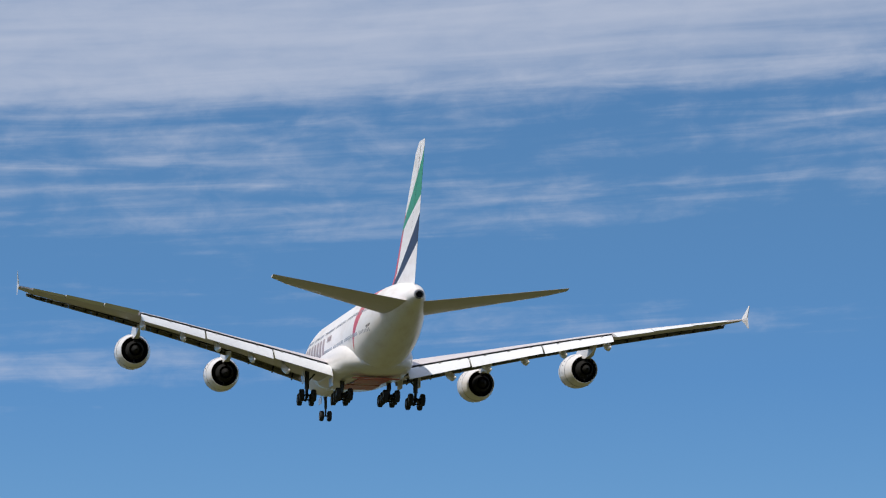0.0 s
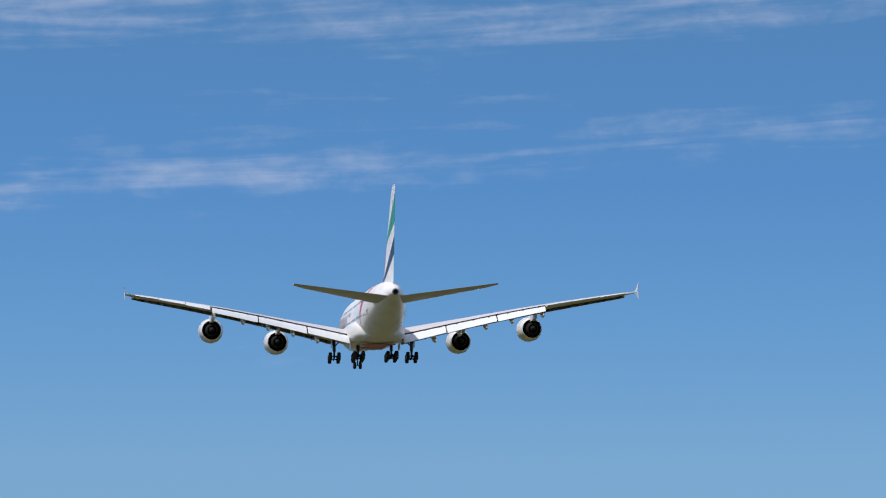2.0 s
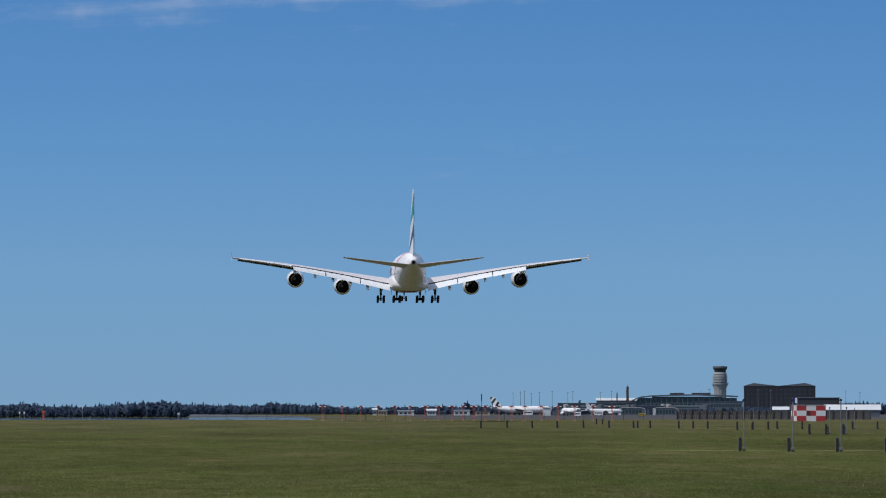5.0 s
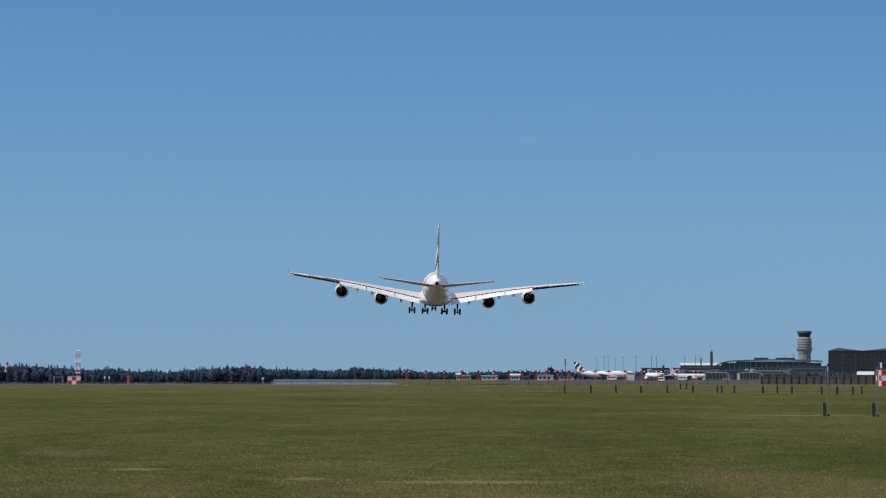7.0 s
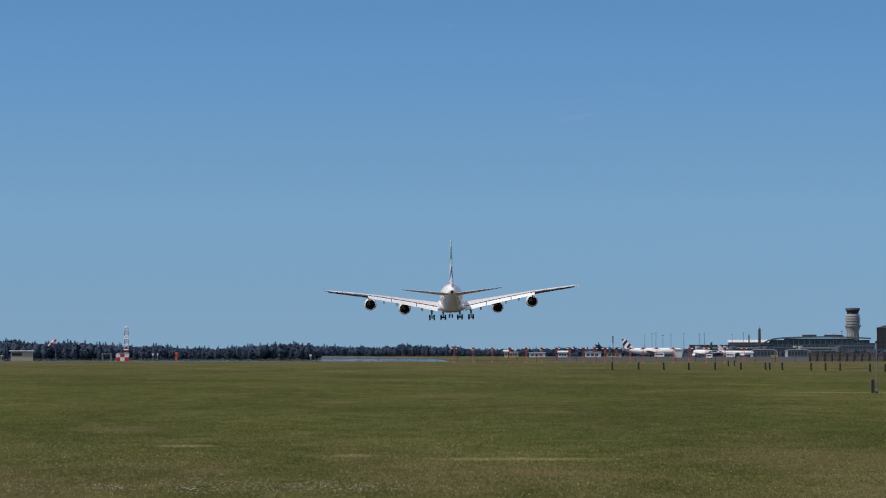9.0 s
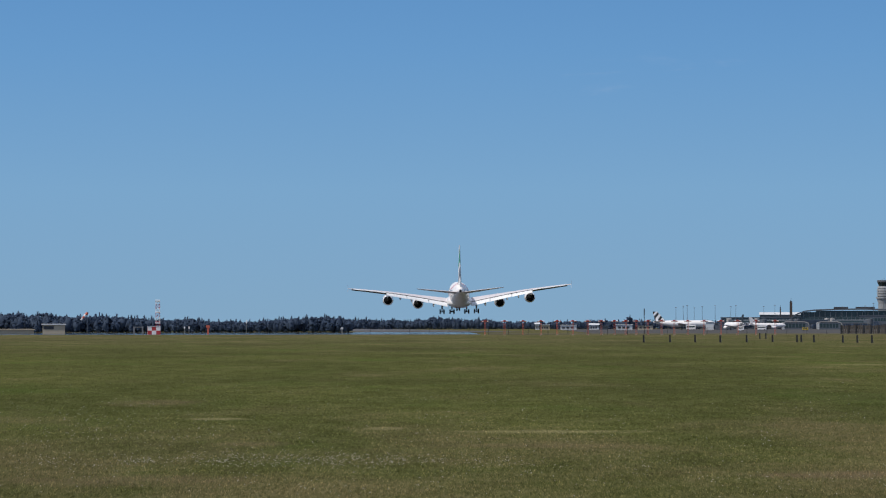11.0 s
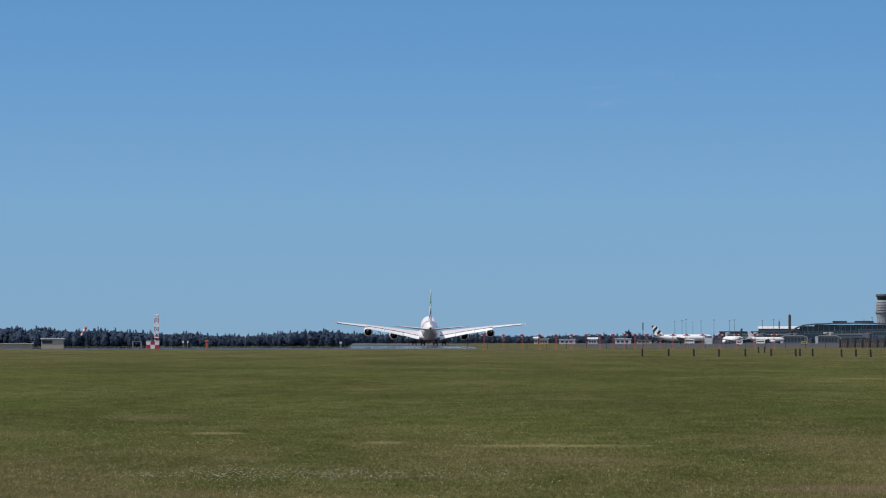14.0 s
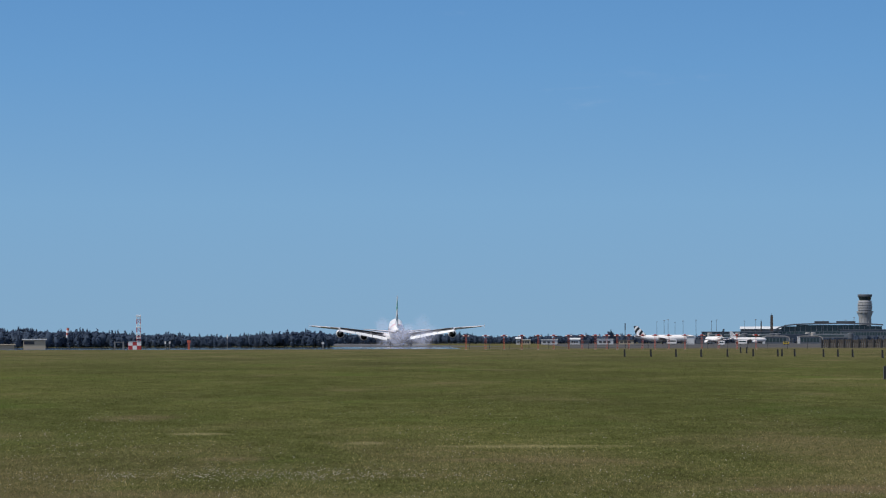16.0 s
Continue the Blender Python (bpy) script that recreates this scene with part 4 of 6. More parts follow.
def woods(name, rows, far, depth, count, seed, label, mat, size=0.3, leaves=24):
    """A far belt of trees, each a heap of uneven clumps with loose sprigs; rows give the height of its top, by bearing."""
    rnd = random.Random(seed)
    verts, faces = [], []
    a0, a1 = rows[0][0], rows[-1][0]
    for _ in range(count):
        a = rnd.uniform(a0, a1)
        d = far + rnd.random() ** 1.5 * depth
        tall = lerp_table(rows, a)[1] * d / far
        base = at(a, d)
        conifer = rnd.random() < 0.22
        tall *= rnd.uniform(0.72, 1.06) if conifer else rnd.uniform(0.60, 0.98)
        wide = tall * (rnd.uniform(0.15, 0.22) if conifer else rnd.uniform(0.26, 0.40))
        heaps = []
        for k in range(16):
            b, q = rnd.uniform(0, 2 * math.pi), math.sqrt(rnd.random())
            if conifer:
                h = 0.10 + 0.82 * k / 15
                r = wide * (1.02 - h) + 0.05 * wide
                heaps.append((base + Vector((0.25 * r * math.cos(b), 0.25 * r * math.sin(b), tall * h)), r, tall * 0.07))
            else:
                h = rnd.uniform(0.12, 0.86)
                rr = wide * math.sqrt(max(0.05, 1 - (h * 1.7 - 0.75) ** 2)) * 0.85
                heaps.append((base + Vector((rr * q * math.cos(b), rr * q * math.sin(b), tall * h)), wide * rnd.uniform(0.20, 0.36), tall * rnd.uniform(0.05, 0.11)))
        heaps.append((base + Vector((0, 0, tall * 0.44)), wide * (0.60 if conifer else 0.76), tall * 0.43))
        for c, r, hz in heaps:
            k = len(verts)
            for p in ICO:
                f = rnd.uniform(0.60, 1.35)
                verts.append((c.x + p.x * r * f, c.y + p.y * r * f, max(0.0, c.z + p.z * hz * f)))
            faces += [(i + k, j + k, l + k) for i, j, l in ICO_FACES]
        for _ in range(leaves):
            c, r, hz = rnd.choice(heaps)
            v = Vector((rnd.gauss(0, 1), rnd.gauss(0, 1), rnd.gauss(0.4, 1))).normalized()
            c = Vector((c.x + v.x * r, c.y + v.y * r, c.z + v.z * hz * 1.1))
            e = size * rnd.uniform(0.5, 1.2)
            k = len(verts)
            for _ in range(3):
                verts.append((c.x + rnd.uniform(-e, e), c.y + rnd.uniform(-e, e), c.z + rnd.uniform(-e, e)))
            faces.append((k, k + 1, k + 2))
    ob = new(name, mesh_of(name, verts, faces, mat))
    return tagged(ob, label, "trees", kind="stuff")


NEAR_WOODS = [(-16, 7.6), (-8.2, 7.7), (-7.6, 8.0), (-7.4, 6.9), (-7.1, 8.1), (-6.9, 7.1), (-6.6, 6.5), (-6.1, 7.0), (-5.4, 6.1), (-4.7, 5.4), (-4.4, 5.9), (-4.1, 4.9), (-3.4, 4.6), (-2.9, 5.6), (-2.1, 6.6), (-1.75, 5.9), (-1.55, 5.0)]
FAR_WOODS = [(-1.9, 9.5), (-1.1, 8.2), (-0.5, 7.4), (0.0, 10.0), (0.5, 7.8), (0.85, 8.6), (1.2, 6.0), (2.0, 6.4), (3.0, 7.6), (3.4, 6.5), (3.5, 11.0), (3.6, 7.0), (3.8, 7.4), (4.6, 6.4), (6.0, 6.0), (9.0, 6.5), (10.0, 9.0), (10.6, 10.0), (11.2, 9.2), (13, 9), (16, 10)]
woods("near_woods", NEAR_WOODS, 1180, 160, 2300, 3, "dark belt of conifers along the airfield's edge", HAZE_PINE, 0.36, 70)
woods("far_woods", FAR_WOODS, 2250, 320, 1800, 4, "dark belt of trees beyond the runway and the apron", HAZE_PINE, 0.6, 50)


AIRLINER = build_airliner()


# ---- airfield: lights, posts, aerials ----
def oblique(az_deg, far):
    """A pose on the field that faces back to the eye."""
    p = at(az_deg, far)
    return pose(p.x, p.y, 0, 0, 0, -az_deg)


def build_marker_post():
    ob = thing("marker_post", pose(0, 0, 0), "black marker post standing in the airfield grass", "post", "marker posts on the field")
    bm = bmesh.new()
    box(bm, -0.11, 0.11, -0.06, 0.06, -0.1, 1.0, 0.015)
    part("post", bm, POST_BLACK, ob)
    bm = bmesh.new()
    box(bm, 0.11, 0.15, -0.03, 0.03, -0.1, 0.55, 0.006)
    part("stake", bm, GALV, ob, "grey steel stake")
    bm = bmesh.new()
    box(bm, 0.06, 0.20, -0.08, 0.08, 0.0, 0.09, 0.02)
    part("foot_box", bm, POST_BLACK, ob)
    return ob


def build_approach_light(tall):
    ob = thing("approach_light", pose(0, 0, 0), "grey pole with a lamp beside a black marker plate", "airfield light", "poles with lamps on the field")
    bm = bmesh.new()
    box(bm, -0.12, 0.05, -0.05, 0.05, -0.1, 0.76, 0.015)
    part("plate", bm, POST_BLACK, ob, "black marker plate")
    bm = bmesh.new()
    box(bm, -0.145, -0.122, -0.05, 0.05, -0.1, 0.70, 0.005)
    part("plate_edge", bm, GALV, ob, "grey edge of the plate")
    bm = bmesh.new()
    rod(bm, (0.17, 0, -0.1), (0.17, 0, tall - 0.12), 0.036, 0.03, 8)
    part("pole", bm, GALV, ob, "thin grey pole", smooth=True)
    bm = bmesh.new()
    rod(bm, (0.17, 0.1, tall - 0.06), (0.17, -0.10, tall - 0.04), 0.06, 0.08, 10)
    part("lamp_head", bm, POST_BLACK, ob, "dark lamp head", smooth=True)
    bm = bmesh.new()
    box(bm, 0.05, 0.30, -0.04, 0.04, 0.16, 0.22, 0.01)
    part("bracket", bm, GALV, ob)
    bm = bmesh.new()
    box(bm, 0.09, 0.25, -0.10, 0.10, -0.05, 0.10, 0.02)
    part("foot_box", bm, POST_BLACK, ob)
    return ob


post0 = build_marker_post()
post0.matrix_basis = oblique(3.763, 429)
for a, d in ((4.239, 429), (4.693, 429), (5.147, 425), (5.622, 429), (6.086, 432), (6.528, 430), (6.604, 430), (6.83, 430), (7.347, 418), (7.606, 418), (7.868, 412),
             (5.86, 550), (5.968, 550), (8.401, 390), (8.68, 390), (8.958, 390), (9.119, 403), (9.568, 403), (9.696, 309), (9.995, 309), (10.304, 309), (10.465, 405), (10.912, 405), (11.324, 268), (11.674, 268)):
    copy_thing(post0, oblique(a, d))
light0 = build_approach_light(2.88)
light0.matrix_basis = oblique(8.463, 178)
for a, d in ((9.341, 175.5), (10.206, 175.5), (11.078, 174), (11.95, 173)):
    copy_thing(light0, oblique(a, d))
light1 = build_approach_light(2.62)
light1.matrix_basis = oblique(8.672, 391)
for a, d in ((10.03, 310), (10.33, 310), (10.48, 406), (11.36, 269), (11.69, 269)):
    copy_thing(light1, oblique(a, d))


def build_localizer_mast():
    ob = thing("localizer_mast", pose(0, 0, 0), "orange aerial mast with a short red and white crossbar", "aerial mast", "row of orange aerial masts")
    bm = bmesh.new()
    for x in (-0.16, 0.16):
        rod(bm, (x, 0, 0), (x, 0, 3.3), 0.042, seg=6)
    for k in range(5):
        rod(bm, (-0.16, 0, 0.3 + k * 0.6), (0.16, 0, 0.6 + k * 0.6), 0.025, seg=5)
    part("lattice_post", bm, ORANGE, ob)
    bm = bmesh.new()
    rod(bm, (-0.85, 0, 3.42), (0.85, 0, 3.42), 0.12, seg=8)
    part("crossbar", bm, ORANGE, ob)
    for x in (-0.62, 0.62):
        bm = bmesh.new()
        rod(bm, (x - 0.18, 0, 3.44), (x + 0.18, 0, 3.44), 0.125, seg=8)
        part("aerial_cover", bm, WHITE, ob, "white aerial cover")
    bm = bmesh.new()
    box(bm, -0.3, 0.3, -0.2, 0.2, 3.54, 3.74, 0.04)
    part("aerial_head", bm, RED, ob, "red aerial head")
    bm = bmesh.new()
    box(bm, -0.3, 0.3, -0.3, 0.3, -0.1, 0.05, 0.02)
    part("footing", bm, CONCRETE, ob, "concrete footing")
    return ob


mast0 = build_localizer_mast()
MAST_AZ = (0.888, 1.243, 1.58, 1.902, 2.198, 2.48, 2.753, 3.0, 3.24, 3.442, 3.634, 3.84, 4.09, 4.32, 4.563, 4.86, 5.16, 5.465, 5.795, 6.14)
mast0.matrix_basis = oblique(MAST_AZ[0], 792)
for a in MAST_AZ[1:]:
    copy_thing(mast0, oblique(a, 792))


def build_checker_hut(name, cols, rows, w, h, depth, label):
    """A hut of red and white boards, each board a piece."""
    ob = thing(name, pose(0, 0, 0), label, "hut")
    bm = bmesh.new()
    box(bm, -w / 2 + 0.03, w / 2 - 0.03, 0.03, depth, 0, h - 0.02)
    part("body", bm, ROOF_WHITE, ob)
    bm = bmesh.new()
    box(bm, -w / 2 - 0.1, w / 2 + 0.1, -0.1, depth + 0.1, h, h + 0.08, 0.02)
    part("roof", bm, ROOF_WHITE, ob, "flat white roof")
    for i in range(cols):
        for j in range(rows):
            bm = bmesh.new()
            x0, z0 = -w / 2 + w * i / cols, h * j / rows
            box(bm, x0 + 0.01, x0 + w / cols - 0.01, -0.03, 0.03, z0 + 0.01, z0 + h / rows - 0.01, 0.008)
            red = (i + j) % 2 == 0
            part("board", bm, RED if red else WHITE, ob, "red board" if red else "white board")
    for j in range(rows):
        for k in range(2):
            bm = bmesh.new()
            y0 = 0.04 + (depth - 0.08) * k / 2
            box(bm, -w / 2 - 0.03, -w / 2 + 0.03, y0, y0 + (depth - 0.08) / 2 - 0.02, h * j / rows + 0.01, h * (j + 1) / rows - 0.01, 0.008)
            red = (j + k) % 2 == 1
            part("board", bm, RED if red else WHITE, ob, "red board" if red else "white board")
    return ob


hut = build_checker_hut("checkered_hut", 3, 3, 6.9, 3.7, 5.5, "red and white checkered equipment hut on the grass")
hut.matrix_basis = pose(*at(9.73, 738), 0, 0, -9.7 + 14)
bm = bmesh.new()
box(bm, -1.05, -0.25, -0.06, 0.0, 1.35, 2.35, 0.01)
part("hatch", bm, CHARCOAL, hut, "dark hatch")
hut2 = build_checker_hut("glide_path_hut", 3, 2, 3.6, 2.15, 2.6, "small red and white checkered hut at the foot of a mast")
hut2.matrix_basis = oblique(-5.113, 880)


def build_lattice_mast():
    ob = thing("lattice_mast", oblique(-5.045, 884), "red and white banded lattice mast on the airfield", "mast")
    h, n = 9.6, 8
    for k in range(n):
        z0, z1 = h * k / n, h * (k + 1) / n
        bm = bmesh.new()
        for sx, sy in ((-1, -1), (1, -1), (1, 1), (-1, 1)):
            rod(bm, (sx * 0.55, sy * 0.55, z0), (sx * 0.55, sy * 0.55, z1), 0.075, seg=5)
        for a, b in (((-0.55, -0.55), (0.55, -0.55)), ((0.55, 0.55), (-0.55, 0.55)), ((-0.55, 0.55), (-0.55, -0.55)), ((0.55, -0.55), (0.55, 0.55))):
            rod(bm, (*a, z0), (*b, z1), 0.05, seg=5)
            rod(bm, (*a, z1), (*b, z1), 0.05, seg=5)
        part("lattice_section", bm, RED if k % 2 == 0 else WHITE, ob, "red lattice section" if k % 2 == 0 else "white lattice section")
    for z in (9.3, 6.2, 3.2):
        bm = bmesh.new()
        box(bm, -0.7, 0.7, -0.85, -0.6, z - 0.13, z + 0.13, 0.03)
        part("aerial_panel", bm, WHITE, ob, "pale aerial panel")


build_lattice_mast()


def build_windsock():
    stand = thing("windsock_pole", oblique(-6.31, 1000), "thin pole that carries a windsock", "pole")
    bm = bmesh.new()
    rod(bm, (0, 0, 0), (0, 0, 6.8), 0.07, 0.045, 8)
    part("pole", bm, ROOF_DARK, stand, smooth=True)
    bm = bmesh.new()
    rod(bm, (-0.45, 0, 6.6), (0.45, 0, 6.6), 0.05)
    part("hoop_arm", bm, GALV, stand)
    sock = thing("windsock", pose(0, 0, 0), "orange and white windsock hanging nearly slack", "windsock")
    for k in range(4):
        v, f = loft(spin([(-k * 0.75, 0.46 - 0.05 * k), (-k * 0.75 - 0.4, 0.42 - 0.05 * k), (-(k + 1) * 0.75, 0.41 - 0.05 * k)], 14, "z"), cap=False)
        put("sock_band", clean(mesh_of("sock_band", v, f, ORANGE if k % 2 == 0 else WHITE)), sock, "orange cloth band" if k % 2 == 0 else "white cloth band")
    return sock


WINDSOCK = build_windsock()


def simple_post(name, label, category, az_deg, far, h, w, mat, cap_mat=None):
    ob = thing(name, oblique(az_deg, far), label, category)
    bm = bmesh.new()
    box(bm, -w / 2, w / 2, -w / 2, w / 2, 0, h * 0.72, 0.01)
    part("post", bm, mat, ob)
    bm = bmesh.new()
    box(bm, -w * 0.9, w * 0.9, -w * 0.6, w * 0.6, h * 0.72, h, 0.02)
    part("head", bm, cap_mat or mat, ob)
    return ob


simple_post("orange_marker", "orange marker with a pale head on the airfield", "marker", -4.139, 890, 2.5, 0.55, ORANGE, ORANGE)
simple_post("pale_sign_post", "pale sign post by the runway", "sign", -1.711, 880, 1.9, 0.4, GALV, ROOF_WHITE)
for a in (-4.563, -4.482):
    simple_post("pale_post", "small pale post on the airfield", "post", a, 890, 2.2, 0.22, GALV, WHITE)
simple_post("white_mast", "thin white mast on the airfield", "mast", -3.442, 1100, 4.5, 0.2, GALV, WHITE)
simple_post("lamp_mast", "tall thin dark mast with a lamp on top", "mast", 3.776, 880, 7.1, 0.16, POST_BLACK, POST_BLACK)


def build_frame_gantry():
    ob = thing("steel_gantry", oblique(-5.395, 900), "small white steel frame on the airfield", "frame")
    for x in (-1.2, 1.2):
        bm = bmesh.new()
        box(bm, x - 0.22, x + 0.22, -0.2, 0.2, 0, 2.2, 0.03)
        part("upright", bm, GALV, ob)
    bm = bmesh.new()
    box(bm, -1.0, 1.2, -0.1, 0.1, 1.9, 2.15, 0.02)
    part("beam", bm, GALV, ob)


build_frame_gantry()


# ---- fences ----
def build_fence(name, label, a0, a1, far, step, h, w, mat, boards=None):
    p0, p1 = at(a0, far), at(a1, far)
    ln = (p1 - p0).length
    turn = math.degrees(math.atan2(p1.y - p0.y, p1.x - p0.x))
    fence = thing(name, pose(p0.x, p0.y, 0, 0, 0, turn), label, "fence")
    n = int(ln / step)
    bm = bmesh.new()
    box(bm, -w, w, -w, w, -0.1, h, 0.01)
    me = part("post", bm, mat, fence).data
    for k in range(1, n + 1):
        put("post", me, fence, m=pose(k * step, 0, 0))
    if boards:
        bm = bmesh.new()
        wide = step / 4
        box(bm, 0.06, wide - 0.06, 0.12, 0.17, 0.05, h * 0.92, 0.01)
        me = part("slat", bm, boards, fence, "").data
        rnd = random.Random(8)
        for k in range(1, 4 * n):
            put("slat", me, fence, m=pose(k * wide, 0, rnd.uniform(-0.05, 0.1)))
        for z in (0.5, h * 0.8):
            bm = bmesh.new()
            box(bm, 0, n * step, 0.18, 0.24, z, z + 0.12, 0.01)
            part("rail", bm, boards, fence)
    else:
        for z in (0.4, 0.9, 1.4, h - 0.1):
            bm = bmesh.new()
            rod(bm, (0, 0, z), (n * step, 0, z), 0.012, seg=4)
            part("wire", bm, mat, fence, "thin fence wire")
    return fence


build_fence("boarded_fence", "weathered brown boarded fence with dark posts", 7.316, 10.8, 880, 2.05, 2.55, 0.13, CHARCOAL, WOOD_FENCE)
build_fence("wire_fence", "thin dark post and wire fence by the runway", -1.2, 7.2, 830, 5.2, 1.9, 0.055, CHARCOAL)

# dry strip before the runway
bm = bmesh.new()
box(bm, 14, 260, 0, 120, -0.1, 0.02)
strip = part("dry_grass", bm, material("dry_grass_strip", (0.105, 0.097, 0.066), 0.95, dirt=0.3, scale=0.2, gloss=0.0), None)
strip.matrix_basis = pose(0, 835, 0, 0, 0, -1)
tagged(strip, "dry straw-coloured grass beside the runway", "grass", kind="structure")


# ---- terminal, tower, buildings ----
def house(name, label, a0, a1, far, h, depth, wall_mat, roof_mat, category="building", roof="flat", rise=0.0, turn=0.0):
    w = 2 * far * math.tan(radians((a1 - a0) / 2))
    m = (a0 + a1) / 2
    ob = thing(name, pose(*at(m, far), 0, 0, -m + turn), label, category)
    bm = bmesh.new()
    box(bm, -w / 2, w / 2, 0, depth, -0.3, h)
    part("wall", bm, wall_mat, ob)
    bm = bmesh.new()
    if roof == "flat":
        box(bm, -w / 2 - 0.4, w / 2 + 0.4, -0.4, depth + 0.4, h + 0.003, h + 0.35, 0.05)
    else:
        vs = [bm.verts.new(p) for p in ((-w / 2 - 0.5, -0.6, h), (w / 2 + 0.5, -0.6, h), (w / 2 + 0.5, depth + 0.5, h), (-w / 2 - 0.5, depth + 0.5, h), (-w / 2 - 0.5, depth * 0.5, h + rise), (w / 2 + 0.5, depth * 0.5, h + rise))]
        for q in ((0, 1, 5, 4), (2, 3, 4, 5), (0, 4, 3), (1, 2, 5), (3, 2, 1, 0)):
            bm.faces.new([vs[i] for i in q])
    part("roof", bm, roof_mat, ob)
    return ob, w


def windows(ob, w, z0, z1, n, margin=0.08, gap=0.25, mat=None, name="window"):
    """A row of panes let into the front, each a piece."""
    step = w * (1 - 2 * margin) / n
    bm = bmesh.new()
    box(bm, 0, step * (1 - gap), -0.06, 0.05, z0, z1)
    first = part(name, bm, mat or GLASS_GREEN, ob)
    me = first.data
    x0 = -w / 2 + w * margin
    first.location = (x0, 0, 0)
    for k in range(1, n):
        put(name, me, ob, m=pose(x0 + k * step, 0, 0))


def build_tower():
    ob = thing("control_tower", pose(*at(8.095, 2500), 0, 0, -8), "pale concrete control tower with a wide flat-topped cab", "control tower")
    v, f = loft(spin([(0, 4.6), (18.8, 4.6), (20.0, 4.8), (23.4, 6.0), (23.6, 6.0)], 40, "z"))
    put("shaft", clean(mesh_of("shaft", v, f, PALE_CONCRETE)), ob)
    for k in range(14):
        b = 2 * math.pi * k / 14
        bm = bmesh.new()
        rod(bm, (4.65 * math.cos(b), 4.65 * math.sin(b), 0), (4.65 * math.cos(b), 4.65 * math.sin(b), 19.4), 0.28, seg=6)
        part("rib", bm, PALE_CONCRETE, ob)
    v, f = loft(spin([(23.65, 6.5), (24.9, 6.6)], 40, "z"))
    put("balcony", clean(mesh_of("balcony", v, f, PALE_CONCRETE)), ob)
    for z, r0, r1 in ((25.5, 5.6, 5.75), (27.6, 5.75, 5.8), (29.7, 5.75, 5.65), (31.7, 5.5, 5.0)):
        v, f = loft(spin([(z, r0), (z + 1.55, r1)], 40, "z"))
        put("storey", clean(mesh_of("storey", v, f, PALE_CONCRETE)), ob)
        v, f = loft(spin([(z - 0.58, r0 - 0.5), (z - 0.01, r0 - 0.5)], 40, "z"))
        put("recessed_band", clean(mesh_of("recessed_band", v, f, ROOF_DARK)), ob, "dark recessed band")
    v, f = loft(spin([(33.26, 4.1), (36.3, 5.2)], 12, "z"))
    put("cab_glass", clean(mesh_of("cab_glass", v, f, GLASS_GREEN, smooth=False)), ob, "dark tinted cab glass")
    for k in range(12):
        b = 2 * math.pi * k / 12
        bm = bmesh.new()
        rod(bm, (4.12 * math.cos(b), 4.12 * math.sin(b), 33.26), (5.22 * math.cos(b), 5.22 * math.sin(b), 36.3), 0.12, seg=5)
        part("cab_post", bm, ROOF_DARK, ob)
    v, f = loft(spin([(36.32, 5.5), (36.5, 5.7), (37.9, 5.75), (38.1, 5.5)], 40, "z"))
    put("cab_roof", clean(mesh_of("cab_roof", v, f, ROOF_DARK)), ob, "dark grey cab roof")
    for k in range(3):
        bm = bmesh.new()
        rod(bm, (-2 + 2 * k, 0, 38.1), (-2 + 2 * k, 0, 39.3 + 0.5 * (k % 2)), 0.06, seg=5)
        part("aerial", bm, GALV, ob)


build_tower()


def build_dark_block():
    ob, w = house("dark_hotel_block", "charcoal-clad block with shallow gabled roofs", 8.523, 9.808, 2450, 21.8, 22, CHARCOAL, CHARCOAL)
    bm = bmesh.new()
    step = w / 28
    box(bm, 0, 0.5, -0.5, 0.0, 0.5, 21.5)
    first = part("fin", bm, CHARCOAL, ob)
    me = first.data
    first.location = (-w / 2 + 0.3, 0, 0)
    for k in range(1, 28):
        put("fin", me, ob, m=pose(-w / 2 + 0.3 + k * step, 0, 0))
    for row in range(6):
        windows(ob, w, 2.0 + row * 3.2, 4.0 + row * 3.2, 14, 0.03, 0.45, DULL_PANE)
    for x0, x1, peak in ((-w / 2, -w / 2 + 26, -w / 2 + 7.5), (w / 2 - 28, w / 2, w / 2 - 8)):
        bm = bmesh.new()
        vs = [bm.verts.new(p) for p in ((x0, -0.3, 22.2), (x1, -0.3, 22.2), (peak, -0.3, 24.4), (x0, 20, 22.2), (x1, 20, 22.2), (peak, 20, 24.4))]
        for q in ((0, 1, 2), (5, 4, 3), (0, 2, 5, 3), (2, 1, 4, 5), (0, 3, 4, 1)):
            bm.faces.new([vs[i] for i in q])
        part("gable_roof", bm, ROOF_DARK, ob)


build_dark_block()


